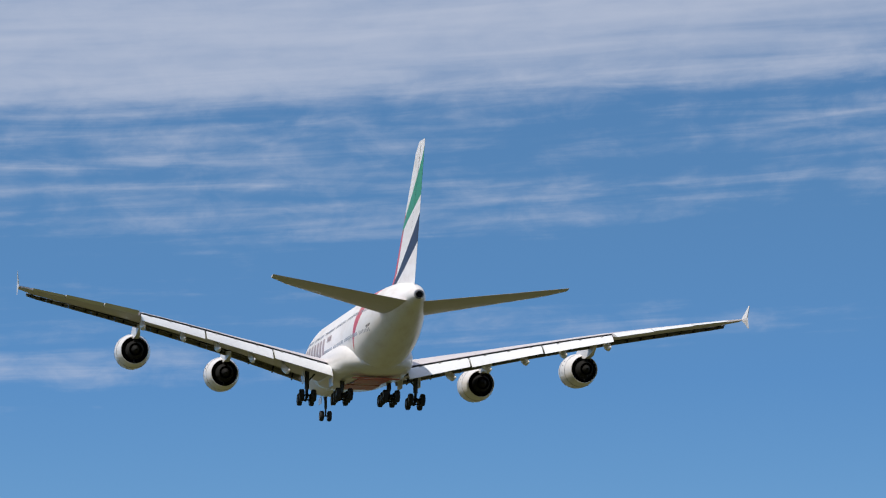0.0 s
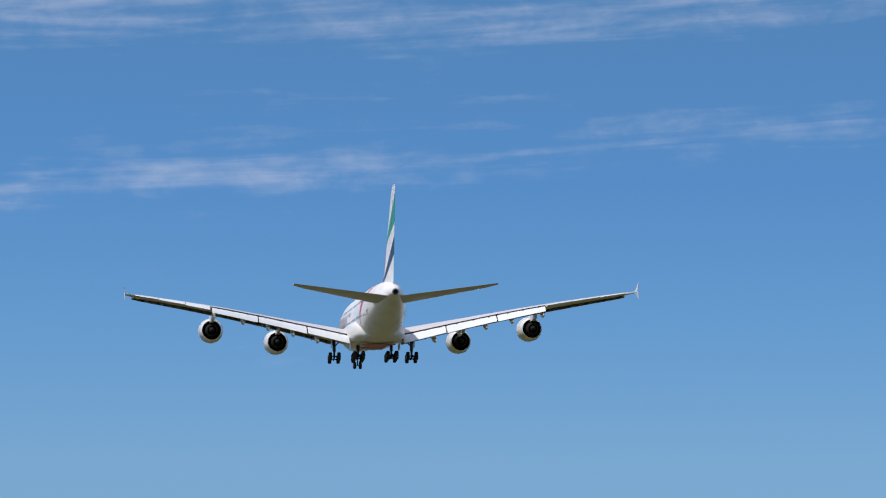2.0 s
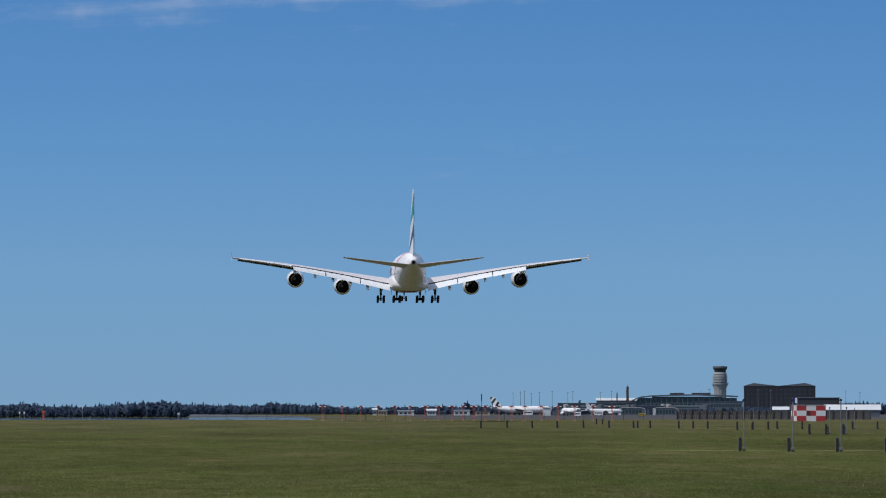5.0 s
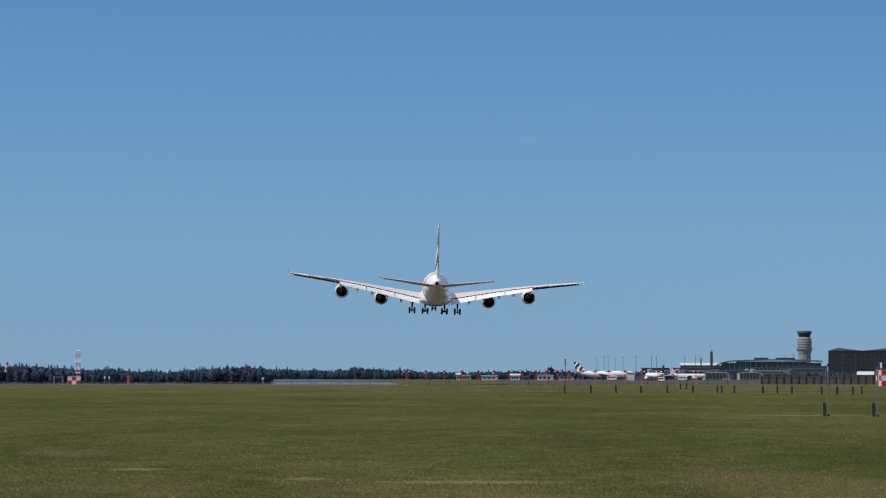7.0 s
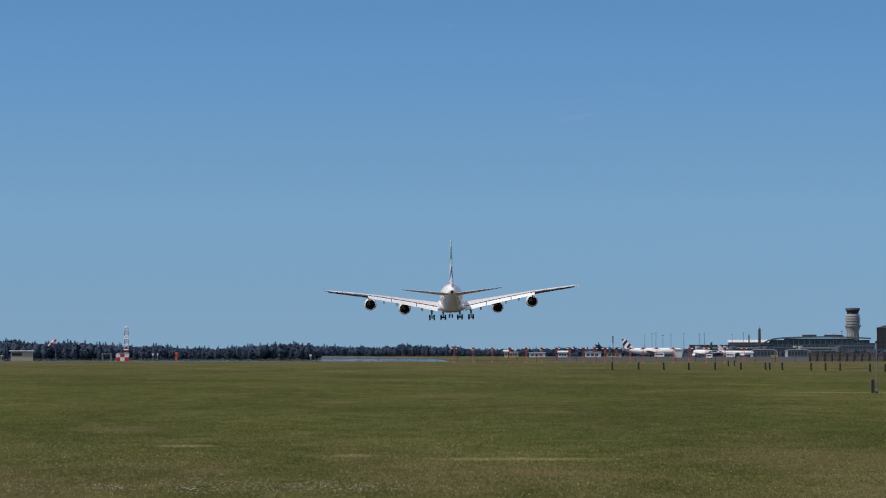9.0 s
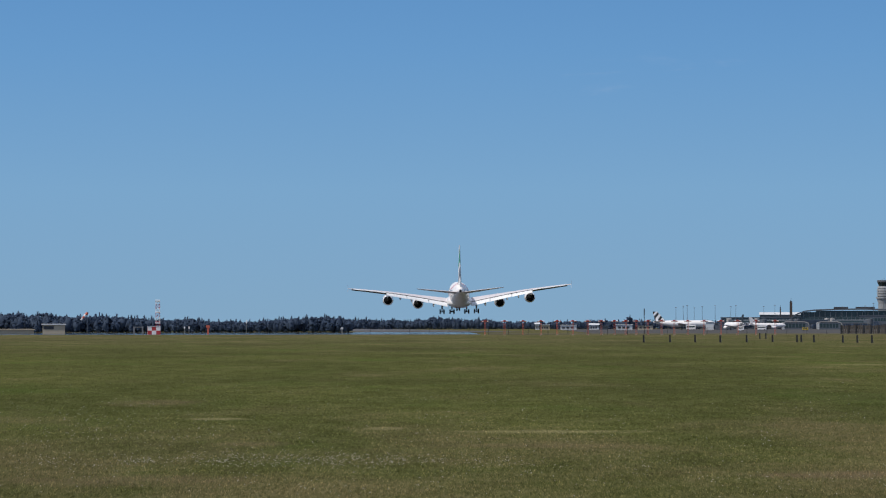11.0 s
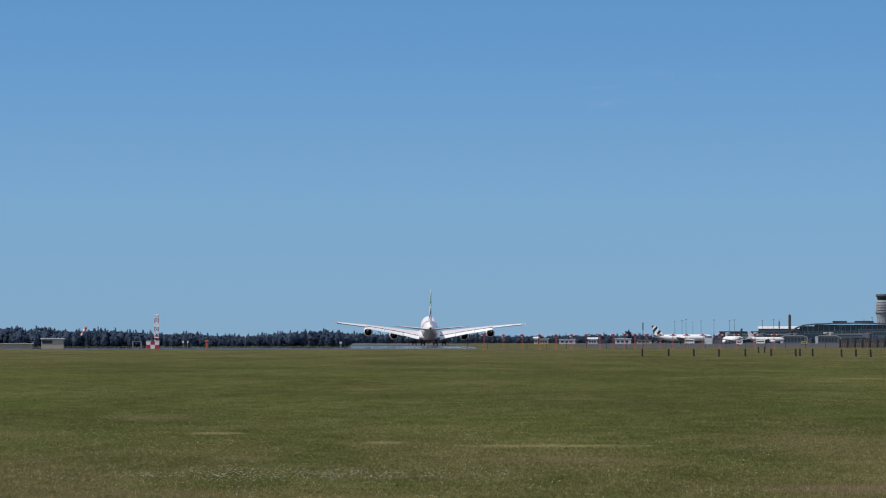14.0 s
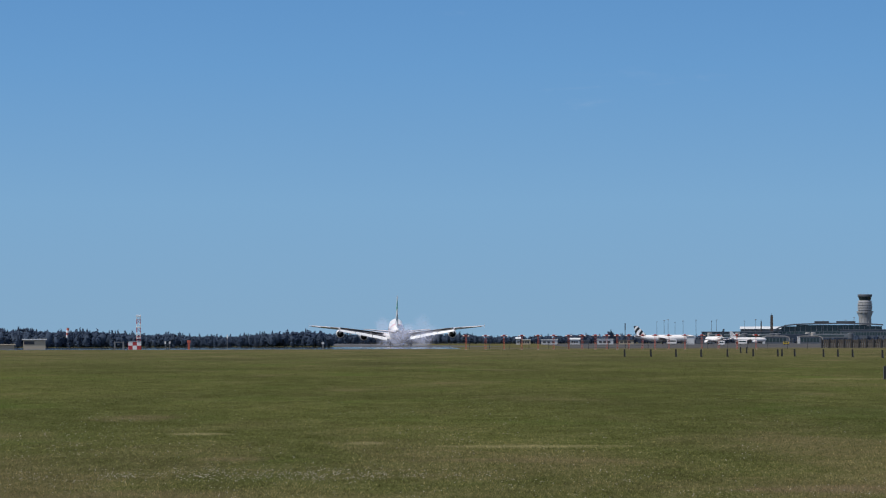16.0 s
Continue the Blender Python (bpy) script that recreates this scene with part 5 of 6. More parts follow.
def build_terminal():
    # long low pier
    ob, w = house("terminal_pier", "long low grey terminal pier with a dark roof edge", 5.158, 6.55, 2350, 8.4, 18, ROOF_GREY, ROOF_GREY, "terminal")
    windows(ob, w, 4.6, 7.6, 22, 0.01, 0.25)
    windows(ob, w, 0.6, 3.2, 16, 0.02, 0.4, CHARCOAL, "bay")
    # glazed hall with a curved roof
    a0, a1, far = 6.45, 8.42, 2340
    w = 2 * far * math.tan(radians((a1 - a0) / 2))
    m = (a0 + a1) / 2
    hall = thing("terminal_hall", pose(*at(m, far), 0, 0, -m), "glazed terminal hall under a curved grey roof", "terminal")
    prof = [(-w / 2, 8.8), (-w / 2 + 4, 10.9), (-w / 2 + 9, 12.6), (-w / 2 + 16, 13.4), (-w / 2 + 30, 13.9), (-w / 2 + 50, 14.2), (w / 2 - 14, 13.8), (w / 2, 13.0)]
    bm = bmesh.new()
    n = len(prof)
    vs = [[bm.verts.new((x, y, z + dz)) for x, z in prof] for y, dz in ((-1.5, 0), (26, 0), (26, 0.9), (-1.5, 0.9))]
    for k in range(n - 1):
        for r in range(4):
            bm.faces.new((vs[r][k], vs[r][k + 1], vs[(r + 1) % 4][k + 1], vs[(r + 1) % 4][k]))
    bm.faces.new([vs[r][0] for r in range(4)])
    bm.faces.new([vs[r][-1] for r in range(4)])
    part("roof", bm, ROOF_GREY, hall, "curved grey metal roof")
    bm = bmesh.new()
    box(bm, -w / 2 + 1, w / 2 - 1, 0, 24, -0.3, 8.7)
    part("wall", bm, ROOF_GREY, hall)
    windows(hall, w, 5.2, 8.5, 26, 0.01, 0.12)
    bm = bmesh.new()
    box(bm, -w / 2 + 6, w / 2 - 1, 0.2, 24, 8.72, 12.4)
    box(bm, -w / 2 + 17, w / 2 - 12, 0.21, 23.9, 12.3, 13.38)
    part("clerestory", bm, GLASS_GREEN, hall, "dark clerestory glass")
    for k in range(18):
        bm = bmesh.new()
        x = -w / 2 + 8 + k * (w - 10) / 18
        box(bm, x, x + 0.35, -0.1, 0.19, 8.72, 12.3)
        part("mullion", bm, GALV, hall)
    for x0, x1 in ((-10, 0.5), (6, 20)):
        bm = bmesh.new()
        box(bm, x0, x1, 4, 12, 14.9, 16.2, 0.1)
        part("roof_plant", bm, CHARCOAL, hall, "dark plant box on the roof")
    ob, w = house("annex_building", "grey office annex with a window strip", 7.65, 8.5, 2300, 9.6, 14, ROOF_GREY, ROOF_GREY)
    windows(ob, w, 5.6, 7.8, 16, 0.03, 0.2)
    windows(ob, w, 1.2, 3.4, 12, 0.03, 0.3, CHARCOAL)
    house("white_roofed_hall", "long building with a white roof behind the terminal", 5.86, 6.68, 2520, 11.2, 20, ROOF_GREY, ROOF_WHITE, roof="pitched", rise=2.0)
    for a, wd, h in ((6.423, 1.05, 22.0), (6.233, 0.5, 17.0)):
        ob = thing("chimney_stack", oblique(a, 2480), "tall brown brick chimney stack", "chimney")
        bm = bmesh.new()
        box(bm, -wd, wd, -wd, wd, 0, h - 1.2, 0.1)
        part("shaft", bm, BRICK, ob)
        bm = bmesh.new()
        box(bm, -wd * 0.8, wd * 0.8, -wd * 0.8, wd * 0.8, h - 1.2, h, 0.1)
        part("cap", bm, CHARCOAL, ob, "dark cap")
        bm = bmesh.new()
        rod(bm, (0, 0, h), (0, 0, h + 1.6), 0.12, seg=6)
        part("flue", bm, CHARCOAL, ob)
    # gate canopies with pale arched fronts
    for a0, a1 in ((6.26, 6.75), (6.885, 7.34)):
        far = 2000
        w = 2 * far * math.tan(radians((a1 - a0) / 2))
        ob = thing("gate_canopy", oblique((a0 + a1) / 2, far), "grey gate building with a pale rounded front", "building")
        rings = []
        for y in (0, 9):
            rings.append([(-w / 2, y, 0), (-w / 2, y, 3.4), (-w / 2 + 0.8, y, 4.6), (-w / 2 + 2.5, y, 5.1), (w / 2 - 3, y, 5.1), (w / 2 - 0.5, y, 4.3), (w / 2, y, 3.0), (w / 2, y, 0)])
        v, f = loft(rings)
        put("shell", clean(mesh_of("shell", v, f, ROOF_GREY, smooth=False)), ob)
        arch = rings[0]
        inner = [(x * 0.965, y, max(0.0, z - 0.5)) for x, y, z in arch]
        bm = bmesh.new()
        outs = [[bm.verts.new((x, y2, z)) for x, _, z in line] for line, y2 in ((arch, -0.3), (inner, -0.3), (inner, -0.02), (arch, -0.02))]
        for k in range(len(arch) - 1):
            for r in range(4):
                bm.faces.new((outs[r][k], outs[r][k + 1], outs[(r + 1) % 4][k + 1], outs[(r + 1) % 4][k]))
        part("arch_rim", bm, CONCRETE, ob, "pale rim of the arched front")
        bm = bmesh.new()
        box(bm, -w / 2 - 0.2, -w / 2 + 1.6, -0.25, -0.02, 0, 4.4, 0.08)
        part("pale_pier", bm, ROOF_WHITE, ob, "pale pier")
        windows(ob, w - 3.6, 1.0, 3.6, 6, 0.02, 0.2)


build_terminal()
# the dark under this canopy is a solid charcoal block, not an opening
house("canopy_block", "dark roofed hangar, its shaded open space a solid charcoal block", 9.486, 10.235, 1500, 8.6, 12, CHARCOAL, ROOF_GREY, turn=4)
house("white_shed", "long low shed with a white metal roof", 9.977, 10.957, 1400, 3.0, 14, ROOF_GREY, ROOF_WHITE, "shed", "pitched", 2.4)
house("white_shed", "low shed with a white metal roof", 9.05, 9.32, 1400, 3.0, 10, ROOF_GREY, ROOF_WHITE, "shed", "pitched", 1.5)
house("white_hangar", "hangar with a broad white pitched roof", 11.171, 11.9, 1500, 5.2, 18, ROOF_GREY, ROOF_WHITE, "hangar", "pitched", 2.5)
ob = thing("white_vent_tower", oblique(11.75, 1495), "white cylindrical vent on a hangar", "vent")
v, f = loft(spin([(0, 1.1), (9.6, 1.1), (10.4, 0.8)], 20, "z"))
put("cylinder", clean(mesh_of("cylinder", v, f, ROOF_WHITE)), ob)
ob, w = house("beige_shed", "beige shed with a charcoal panel for its shaded bay", -7.114, -6.714, 1000, 2.75, 4, BEIGE, ROOF_WHITE, "shed")
# the opening is a charcoal panel, its shade put into the colour
windows(ob, w, 1.4, 2.4, 1, 0.04, 0.5, CHARCOAL, "bay")
house("low_bank_shed", "low tan storage block on the airfield", -7.95, -7.27, 1010, 1.15, 4, BEIGE, BEIGE, "shed")
for a0, a1, h, mat, r in ((1.80, 1.87, 3.4, ROOF_WHITE, "pitched"), (1.90, 2.06, 2.8, BEIGE, "flat"), (2.257, 2.55, 2.6, ROOF_WHITE, "flat"), (2.784, 2.95, 2.9, ROOF_WHITE, "pitched"), (2.96, 3.12, 2.0, ROOF_GREY, "flat"), (3.27, 3.56, 2.9, ROOF_WHITE, "flat"), (3.66, 3.93, 2.4, BEIGE, "flat")):
    ob, w = house("apron_shed", "small pale shed at the edge of the apron", a0, a1, 1880, h, 8, mat, ROOF_WHITE if h > 2.5 else ROOF_GREY, "shed", r, 1.0)
    windows(ob, w, 0.8, h * 0.7, 3, 0.1, 0.3, CHARCOAL, "bay")
ob, w = house("white_cargo_store", "white cargo store by the apron", 4.888, 5.03, 1800, 4.4, 8, ROOF_WHITE, ROOF_WHITE)
ob, w = house("grey_cargo_store", "grey cargo store by the apron", 5.05, 5.40, 1820, 3.6, 8, ROOF_GREY, ROOF_GREY)


def build_parked_jet(name, label, a, far, turn, ln, tail_mat, top=5.4):
    """A parked aircraft of its own: body, wings, engines, fin, tailplane; y to its nose."""
    ob = thing(name, pose(*at(a, far), 0, 0, turn), label, "aircraft")
    r, zc = top * 0.36, top - top * 0.36
    prof = [(ln / 2, 0.05), (ln / 2 - 0.7, r * 0.5), (ln / 2 - 2.2, r * 0.86), (ln / 2 - 4.5, r), (-ln * 0.2, r), (-ln * 0.38, r * 0.62), (-ln * 0.5, r * 0.15)]
    v, f = loft([[(x, y, z + zc + (0.5 * r * max(0, (-y / ln - 0.2) / 0.3))) for x, y, z in ring] for ring in spin(prof, 20)])
    put("fuselage", clean(mesh_of("fuselage", v, f, WHITE)), ob)
    for s in (-1, 1):
        v, f = loft([[(s * 0.5, ln * 0.12, zc - r * 0.6), (s * 0.5, -ln * 0.08, zc - r * 0.6), (s * 0.5, -ln * 0.08, zc - r * 0.4), (s * 0.5, ln * 0.12, zc - r * 0.35)],
                     [(s * ln * 0.45, -ln * 0.08, zc + 0.3), (s * ln * 0.45, -ln * 0.12, zc + 0.3), (s * ln * 0.45, -ln * 0.12, zc + 0.36), (s * ln * 0.45, -ln * 0.08, zc + 0.38)]])
        put("wing", clean(mesh_of("wing", v, f, WING_GREY, smooth=False)), ob)
        v, f = loft([[(s * 0.3, -ln * 0.38, zc + r * 0.5), (s * 0.3, -ln * 0.48, zc + r * 0.5), (s * 0.3, -ln * 0.48, zc + r * 0.6), (s * 0.3, -ln * 0.38, zc + r * 0.6)],
                     [(s * ln * 0.17, -ln * 0.46, zc + r * 0.8), (s * ln * 0.17, -ln * 0.5, zc + r * 0.8), (s * ln * 0.17, -ln * 0.5, zc + r * 0.83), (s * ln * 0.17, -ln * 0.46, zc + r * 0.83)]])
        put("tailplane", clean(mesh_of("tailplane", v, f, WING_GREY, smooth=False)), ob)
        v, f = loft([[(x + s * ln * 0.16, y + ln * 0.1, z + zc - r * 0.9) for x, y, z in ring] for ring in spin([(1.6, 0.75), (1.5, 0.95), (0, 1.0), (-1.6, 0.6)], 14)])
        put("engine", clean(mesh_of("engine", v, f, WHITE)), ob)
    v, f = loft([[(-0.18, -ln * 0.30, zc + r * 0.8), (0.18, -ln * 0.30, zc + r * 0.8), (0.18, -ln * 0.47, zc + r * 0.7), (-0.18, -ln * 0.47, zc + r * 0.7)],
                 [(-0.08, -ln * 0.44, zc + r + top * 0.95), (0.08, -ln * 0.44, zc + r + top * 0.95), (0.08, -ln * 0.51, zc + r + top * 0.95), (-0.08, -ln * 0.51, zc + r + top * 0.95)]])
    put("fin", clean(mesh_of("fin", v, f, tail_mat, smooth=False)), ob)
    for x, y in ((0, ln * 0.36), (-2.6, -ln * 0.04), (2.6, -ln * 0.04)):
        bm = bmesh.new()
        rod(bm, (x, y, 0.4), (x, y, zc - r * 0.7), 0.12, seg=6)
        rod(bm, (x - 0.25, y, 0.45), (x + 0.25, y, 0.45), 0.45, seg=12)
        part("landing_gear", bm, RUBBER, ob)
    return ob


def build_jet_bridge(a, far, turn, ln):
    """A covered passage on a wheeled column, with a round cab at its end."""
    ob = thing("jet_bridge", pose(*at(a, far), 0, 0, turn), "grey passenger bridge on a wheeled column beside the terminal", "jet bridge", "passenger bridges at the terminal")
    bm = bmesh.new()
    box(bm, -ln / 2, ln / 2, -1.5, 1.5, 3.6, 6.2, 0.15)
    part("tunnel", bm, ROOF_GREY, ob)
    bm = bmesh.new()
    box(bm, -ln / 2 + 1, ln / 2 - 4, -1.56, -1.5, 4.5, 5.4)
    part("window_strip", bm, GLASS_GREEN, ob, "dark window strip")
    v, f = loft(spin([(3.3, 2.0), (6.5, 2.0), (6.8, 1.6)], 16, "z"))
    put("cab", clean(mesh_of("cab", v, f, ROOF_DARK)), ob, "dark rounded cab", pose(ln / 2, 0, 0))
    bm = bmesh.new()
    for x in (-0.9, 0.9):
        rod(bm, (ln * 0.28 + x, 0, 0.6), (ln * 0.28 + x, 0, 3.6), 0.25, seg=8)
    part("column", bm, GALV, ob)
    for y in (-0.8, 0.8):
        bm = bmesh.new()
        rod(bm, (ln * 0.28, y - 0.2, 0.55), (ln * 0.28, y + 0.2, 0.55), 0.55, seg=14)
        part("wheel", bm, RUBBER, ob)
    v, f = loft(spin([(0, 1.6), (7.0, 1.6), (7.2, 1.3)], 16, "z"))
    put("rotunda", clean(mesh_of("rotunda", v, f, CONCRETE)), ob, "pale round stair tower", pose(-ln / 2, 0, 0))


for a, d, turn, ln in ((5.62, 2060, -35, 26), (6.12, 2070, -25, 24), (6.80, 2060, -150, 24), (7.50, 2040, -30, 26)):
    build_jet_bridge(a, d, turn, ln)


def split_paint(name, base, ink):
    m = bpy.data.materials.new(name)
    m.use_nodes = True
    n = Nodes(m.node_tree)
    p = n.add("ShaderNodeTexCoord").outputs["Object"]
    wave = n.add("ShaderNodeTexWave", {"Vector": p, "Scale": 0.11, "Distortion": 6.0, "Detail": 1.0}, wave_type="RINGS").outputs[1]
    col = n.ramp(wave, [(0.45, base), (0.55, ink)])
    n.add("ShaderNodeOutputMaterial", {0: n.add("ShaderNodeBsdfPrincipled", {"Base Color": col, "Roughness": 0.4}).outputs[0]})
    return m


EMBLEM = split_paint("white_tail_with_black_swirl", (0.75, 0.75, 0.75), (0.02, 0.02, 0.02))
build_parked_jet("parked_jet", "white parked jet with a black swirl on its fin", 4.5, 1890, -94, 37, EMBLEM, 5.6)
build_parked_jet("parked_jet", "white parked jet beside the terminal", 6.0, 1980, -78, 24, WHITE, 4.0)
build_parked_jet("parked_propliner", "small parked airliner with a black fin", 5.40, 1760, 20, 24, TAIL_BLACK, 4.4)


def build_van(name, a, far, w, h, mat, label):
    ob = thing(name, oblique(a, far), label, "vehicle")
    bm = bmesh.new()
    box(bm, -w / 2, w / 2, -0.95, 0.95, 0.35, h, 0.12)
    part("body", bm, mat, ob)
    bm = bmesh.new()
    box(bm, -w / 2 + 0.25, w / 2 - 0.5, -0.97, -0.93, h * 0.58, h * 0.85, 0.01)
    part("side_glass", bm, GLASS_GREEN, ob)
    for x in (-w * 0.3, w * 0.3):
        for y in (-0.8, 0.8):
            bm = bmesh.new()
            rod(bm, (x, y - 0.12, 0.36), (x, y + 0.12, 0.36), 0.36, seg=14)
            part("wheel", bm, RUBBER, ob)


build_van("white_van", 5.52, 1320, 2.6, 1.95, WHITE, "white van on the apron road")
build_van("yellow_tug", 6.68, 1500, 2.8, 1.5, YELLOW, "yellow apron tug beside the terminal")
build_van("white_truck", 4.62, 1700, 5.2, 2.6, WHITE, "white truck parked on the apron")
build_van("white_truck", 5.9, 1600, 4.4, 2.2, WHITE, "white truck parked on the apron")


def build_apron_lamp():
    ob = thing("apron_lamp", oblique(4.483, 2200), "tall thin apron lamp mast", "lamp mast", "lamp masts along the apron")
    bm = bmesh.new()
    rod(bm, (0, 0, 0), (0, 0, 16), 0.17, 0.09, 8)
    part("mast", bm, ROOF_GREY, ob, smooth=True)
    bm = bmesh.new()
    box(bm, -0.6, 0.6, -0.2, 0.2, 15.8, 16.15, 0.05)
    part("lamp_head", bm, GALV, ob)
    return ob


lamp0 = build_apron_lamp()
for a, d in ((4.554, 2100), (4.826, 2250), (5.058, 2150), (5.34, 2250), (5.43, 2150), (5.933, 2250), (6.134, 2100), (4.35, 2350), (4.68, 2400), (7.75, 2200), (7.35, 2300), (8.78, 2000), (9.0, 2050), (10.35, 2100), (10.6, 2300), (11.2, 2100), (7.9, 1950)):
    copy_thing(lamp0, oblique(a, d))


def build_flag():
    ob = thing("blue_flag", oblique(9.40, 1380), "blue and white flag on a thin pole", "flag")
    bm = bmesh.new()
    rod(bm, (0, 0, 0), (0, 0, 8.4), 0.10, 0.06, 8)
    part("pole", bm, GALV, ob, smooth=True)
    for x0, x1, mat in ((0.08, 1.1, BLUE_CLOTH), (1.1, 1.9, WHITE)):
        bm = bmesh.new()
        box(bm, x0, x1, -0.02, 0.02, 6.0, 8.2, 0.005)
        part("cloth", bm, mat, ob)


BLUE_CLOTH = material("blue_cloth", (0.03, 0.05, 0.25), 0.8)
build_flag()


# ---- near grass: tufts and daisies ----
def build_tufts():
    rnd = random.Random(11)
    rng = np.random.default_rng(11)
    count = 280000
    a = np.radians(rng.uniform(-10.5, 13.0, count))
    d = 1 / rng.uniform(1 / 800, 1 / 38, count)
    tall = rng.uniform(0.010, 0.034, count) * np.where(rng.random(count) < 0.985, 1.0, 2.0) * (1 + d / 300)
    wide = (0.004 + d * 0.00010) * rng.uniform(0.6, 1.4, count)
    turn = rng.uniform(-1.2, 1.2, count)
    x, y = d * np.sin(a), d * np.cos(a)
    dx, dy = np.cos(turn) * wide, np.sin(turn) * wide
    lx, ly = rng.uniform(-1.0, 1.0, count) * tall, rng.uniform(0.3, 1.7, count) * tall
    low = np.full(count, -0.004)
    pts = np.stack([np.stack([x - dx, y - dy, low], 1), np.stack([x + dx, y + dy, low], 1), np.stack([x + lx, y + ly, tall], 1)], 1).reshape(-1, 3)
    me = bpy.data.meshes.new("grass_tufts")
    me.vertices.add(3 * count)
    me.vertices.foreach_set("co", pts.astype(np.float32).ravel())
    me.loops.add(3 * count)
    me.loops.foreach_set("vertex_index", np.arange(3 * count, dtype=np.int32))
    me.polygons.add(count)
    me.polygons.foreach_set("loop_start", np.arange(0, 3 * count, 3, dtype=np.int32))
    me.materials.append(BLADE)
    me.update(calc_edges=True)
    # normals are bent upward, so camera-facing blades are lit like flat turf
    up = np.stack([rng.normal(0, 0.28, count), rng.normal(-0.25, 0.28, count), np.ones(count)], 1)
    up /= np.linalg.norm(up, axis=1, keepdims=True)
    me.normals_split_custom_set([tuple(v) for v in np.repeat(up, 3, axis=0)])
    ob = new("grass_tufts", me)
    tagged(ob, "short uneven tufts of mown grass", "grass", kind="stuff")
    verts, faces = [], []
    spots = []
    for _ in range(150):
        ca, cd = rnd.gauss(-2.6, 2.2), rnd.gauss(51.3, 1.1)
        for _ in range(rnd.randint(2, 14)):
            spots.append((ca + rnd.gauss(0, 0.10), cd + rnd.gauss(0, 0.7)))
    for _ in range(260):
        ca, cd = rnd.uniform(-9, 12), 1 / rnd.uniform(1 / 130, 1 / 42)
        for _ in range(rnd.randint(2, 9)):
            spots.append((ca + rnd.gauss(0, 0.16), cd + rnd.gauss(0, 0.03 * cd)))
    for _ in range(160):
        spots.append((rnd.uniform(-7.5, -4.0), rnd.uniform(58, 84)))
    for _ in range(300):
        spots.append((rnd.uniform(-9, 12), 1 / rnd.uniform(1 / 150, 1 / 40)))
    for a, d in spots:
        p = at(a, d, rnd.uniform(0.02, 0.05))
        r = rnd.uniform(0.0045, 0.0095) * (1 if d < 60 else 1.2)
        k = len(verts)
        tx, ty = rnd.uniform(-0.5, 0.5), rnd.uniform(-0.7, 0.1)
        for j in range(6):
            b = j * math.pi / 3
            x, y = r * math.cos(b), r * math.sin(b)
            verts.append((p.x + x, p.y + y, p.z - x * tx - y * ty))
        verts.append((p.x, p.y, p.z + r * 0.5))
        for j in range(6):
            faces.append((k + j, k + (j + 1) % 6, k + 6))
    ob = new("daisies", mesh_of("daisies", verts, faces, PETAL, smooth=False))
    tagged(ob, "small white daisies scattered in the grass", "flowers", kind="stuff")


build_tufts()


def build_bush():
    rnd = random.Random(5)
    for a, d, s in ((11.556, 178, 0.32), (11.715, 179, 0.42)):
        verts, faces = [], []
        for _ in range(120):
            h = rnd.random()
            c = Vector((rnd.gauss(0, 0.45) * s, rnd.gauss(0, 0.45) * s, h * s * 1.6))
            k = len(verts)
            for _ in range(3):
                verts.append((c.x + rnd.uniform(-0.12, 0.12), c.y + rnd.uniform(-0.12, 0.12), max(0, c.z + rnd.uniform(-0.1, 0.14))))
            faces.append((k, k + 1, k + 2))
        # the weeds take the same haze-tinted colour
        ob = new("weed_clump", mesh_of("weed_clump", verts, faces, HAZE_PINE, smooth=False))
        ob.matrix_basis = oblique(a, d)
        tagged(ob, "dark clump of weeds in the mown grass", "weeds", "weeds")


build_bush()


# ---- touch-down smoke ----
def smoke_material():
    """Thin smoke: dense in the middle of each wisp, fading to its rim."""
    m = bpy.data.materials.new("tyre_smoke")
    m.use_nodes = True
    n = Nodes(m.node_tree)
    p = n.add("ShaderNodeTexCoord").outputs["Object"]
    k = n.add("ShaderNodeMapRange", {0: n.noise(p, 0.4, 5, 0.6), 1: 0.3, 2: 0.65, 3: 0.25, 4: 1.0}).outputs[0]
    dense = n.add("ShaderNodeAttribute", attribute_name="wisp").outputs["Fac"]
    thin = n.math("MULTIPLY", n.math("MULTIPLY", k, dense), 0.30)
    d = n.add("ShaderNodeBsdfDiffuse", {0: (0.44, 0.47, 0.60, 1), "Normal": n.add("ShaderNodeCombineXYZ", {0: -0.2, 1: -0.6, 2: 0.77}).outputs[0]})
    n.add("ShaderNodeOutputMaterial", {0: n.add("ShaderNodeMixShader", {0: thin, 1: n.add("ShaderNodeBsdfTransparent").outputs[0], 2: d.outputs[0]}).outputs[0]})
    return m


SMOKE = smoke_material()
PUFFS = []


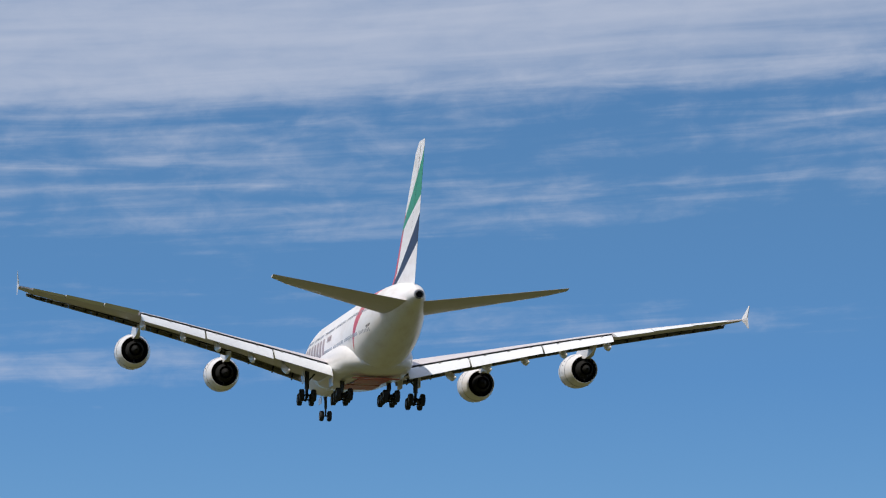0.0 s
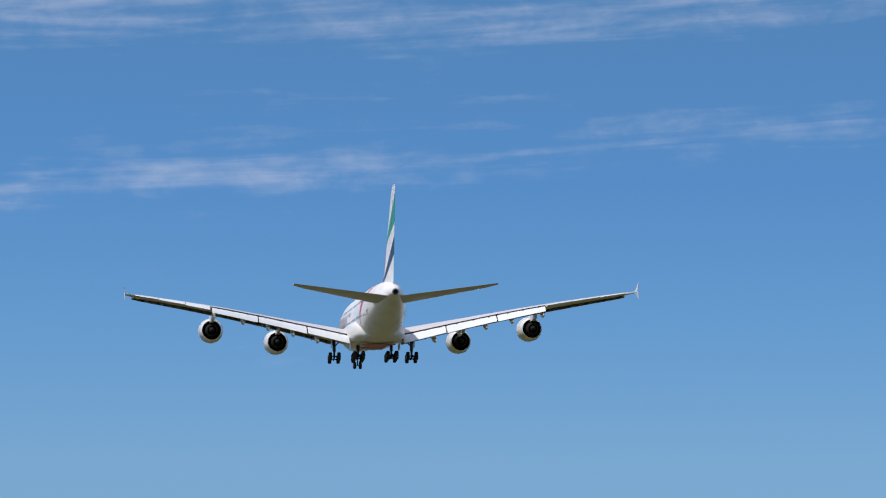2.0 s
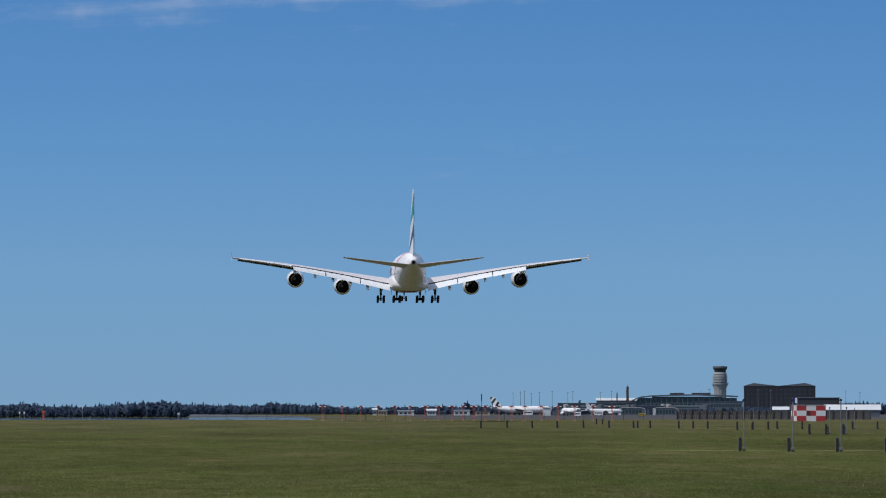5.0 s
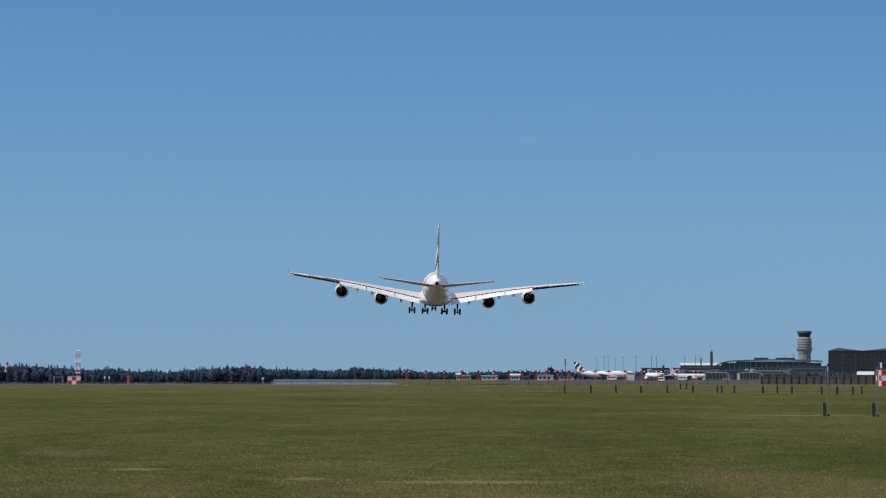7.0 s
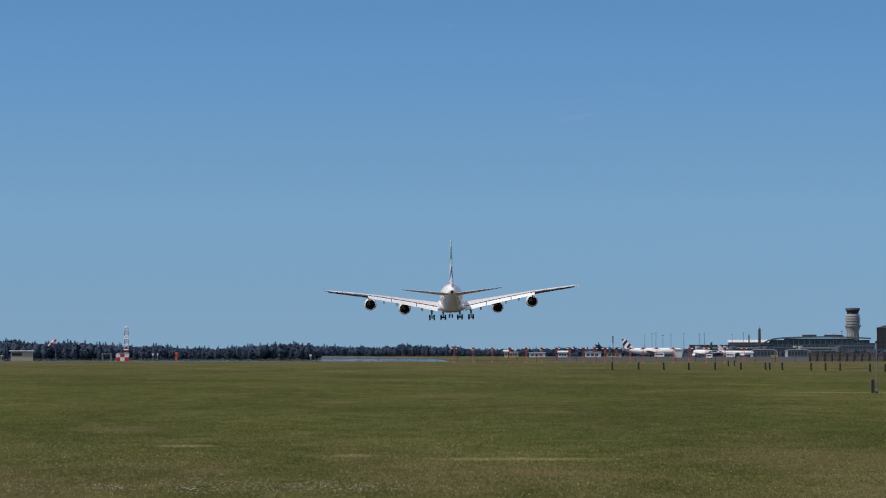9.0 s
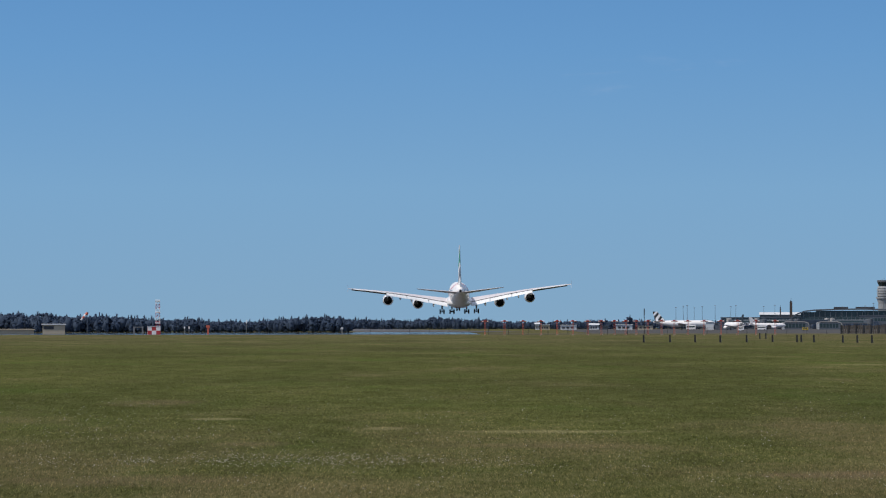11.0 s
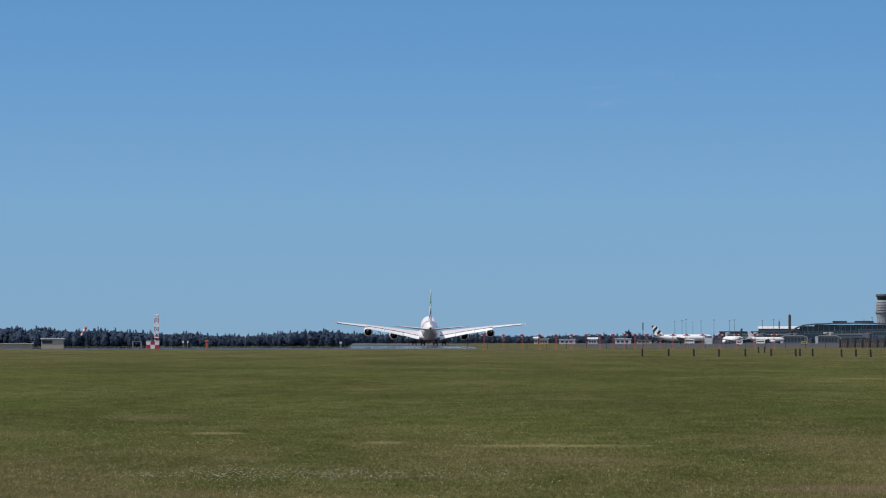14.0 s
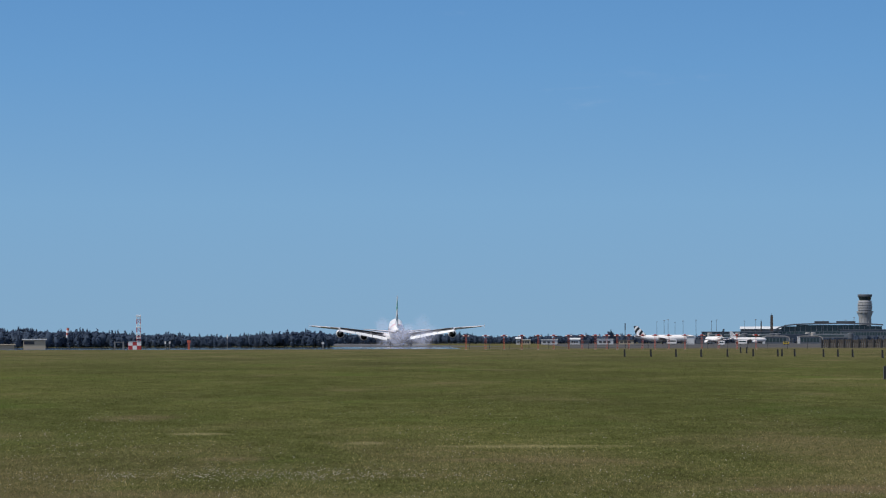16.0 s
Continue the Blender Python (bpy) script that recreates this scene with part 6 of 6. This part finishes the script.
def build_puff(seed, w, h, ln, behind, start, rise, aside=0.0):
    rnd = random.Random(seed)
    verts, faces, dens = [], [], []
    for _ in range(5):
        q = rnd.random() ** 0.5
        a, b = rnd.uniform(0, 6.28), rnd.uniform(-1, 1)
        c = Vector((w * 0.8 * q * math.cos(a), ln * b, h * 0.45 + h * 0.40 * q * math.sin(a)))
        s = rnd.uniform(0.45, 0.8) * min(w, h)
        k, n = len(verts), 14
        t0 = rnd.uniform(0, 6.28)
        yy = rnd.uniform(0.2, 0.7)
        verts.append(tuple(c))
        dens.append(1.0)
        for f, dn in ((0.5, 0.6), (1.0, 0.0)):
            for j in range(n):
                u = t0 + 2 * math.pi * j / n
                r = s * f * rnd.uniform(0.75, 1.2)
                verts.append((c.x + r * math.cos(u), c.y + yy * r * math.sin(u), max(0.02, c.z + r * math.sin(u))))
                dens.append(dn)
        for j in range(n):
            j2 = (j + 1) % n
            faces += [(k, k + 1 + j, k + 1 + j2), (k + 1 + j, k + 1 + n + j, k + 1 + n + j2, k + 1 + j2)]
    me = mesh_of("smoke_puff", verts, faces, SMOKE, smooth=True)
    me.attributes.new("wisp", "FLOAT", "POINT").data.foreach_set("value", dens)
    ob = new("smoke_puff", me)
    tagged(ob, "thin pale puff of smoke behind the landing airliner", "smoke", "touch-down smoke", "stuff")
    PUFFS.append((ob, behind, start, rise, h, aside))


build_puff(21, 3.2, 5.0, 6, 38, 14.0, 14.3, -1.5)
build_puff(22, 4.0, 8.0, 7, 42, 14.3, 14.7)
build_puff(23, 5.5, 9.0, 8, 46, 14.6, 15.1)
build_puff(24, 6.0, 10.0, 6, 48, 14.9, 15.3, 5.0)
build_puff(25, 6.0, 10.0, 6, 50, 15.1, 15.6, -4.0)
build_puff(26, 7.0, 12.0, 6, 54, 15.3, 15.9, 7.5)
build_puff(27, 7.0, 11.5, 6, 54, 15.3, 15.9, -7.0)


def flight(t):
    """Where the airliner is at t, on straight lines between the rows."""
    for a, b in zip(FLIGHT_ROWS, FLIGHT_ROWS[1:]):
        if t <= b[0]:
            f = (t - a[0]) / (b[0] - a[0])
            return [p + (q - p) * f for p, q in zip(a, b)]
    return list(FLIGHT_ROWS[-1])


def motions():
    rows = []
    for t, x, y, z, hd, pt, bk in FLIGHT_ROWS:
        rows.append((t, pose(x, y, z, 0, 0, -hd) @ pose(0, 0, 0, pt) @ pose(0, 0, 0, 0, bk)))
    walk(AIRLINER, rows)
    # lift dumpers rise after the touch-down
    for sp, o, hinge in SPOILERS:
        lift = [(0.0, 0), (14.4, 0), (15.2, -24), (16.0, -30)]
        walk(sp, [(t, Matrix.Translation(o) @ Matrix.Rotation(radians(a), 4, hinge)) for t, a in lift])
    # ailerons answer the bank: droop in degrees
    swings = {-1: ((0.0, -8), (0.7, 2), (1.5, 14), (2.5, 3), (3.5, -6), (4.5, -2), (7.0, -13), (8.0, -13), (9.0, -9), (12.0, -4), (14.5, -2), (15.3, -20), (16.0, -26)),
              1: ((0.0, 7), (0.7, 3), (1.5, -9), (2.5, 1), (3.5, 3), (4.5, -6), (7.0, -8), (9.0, -8), (12.0, -4), (14.5, -2), (15.3, -20), (16.0, -26))}
    for ail, o, hinge, side, share in AILERONS:
        walk(ail, [(t, Matrix.Translation(o) @ Matrix.Rotation(radians(a * share), 4, hinge)) for t, a in swings[side]])
    # smoke lifts off the runway behind the wheels and is drawn along
    for ob, behind, start, rise, h, aside in PUFFS:
        rows = []
        for t, low in ((0.0, 1.0), (start, 1.0), (rise, 0.0), (16.0, 0.0)):
            _, x, y, *_ = flight(max(t, start))
            rows.append((t, pose(x + 0.054 * behind + aside, y - behind, -low * (h + 1.5))))
        walk(ob, rows)
    # the windsock swings a little
    top = at(-6.31, 999.6, 6.5)
    walk(WINDSOCK, [(t, pose(top.x, top.y, top.z, 0, a, 0)) for t, a in ((0.0, 6), (3.5, 4), (7.0, 10), (7.5, 18), (8.0, 36), (8.5, 54), (9.0, 50), (11.3, 42), (12.5, 34), (13.0, 32), (14.5, 30), (16.0, 8))])


motions()
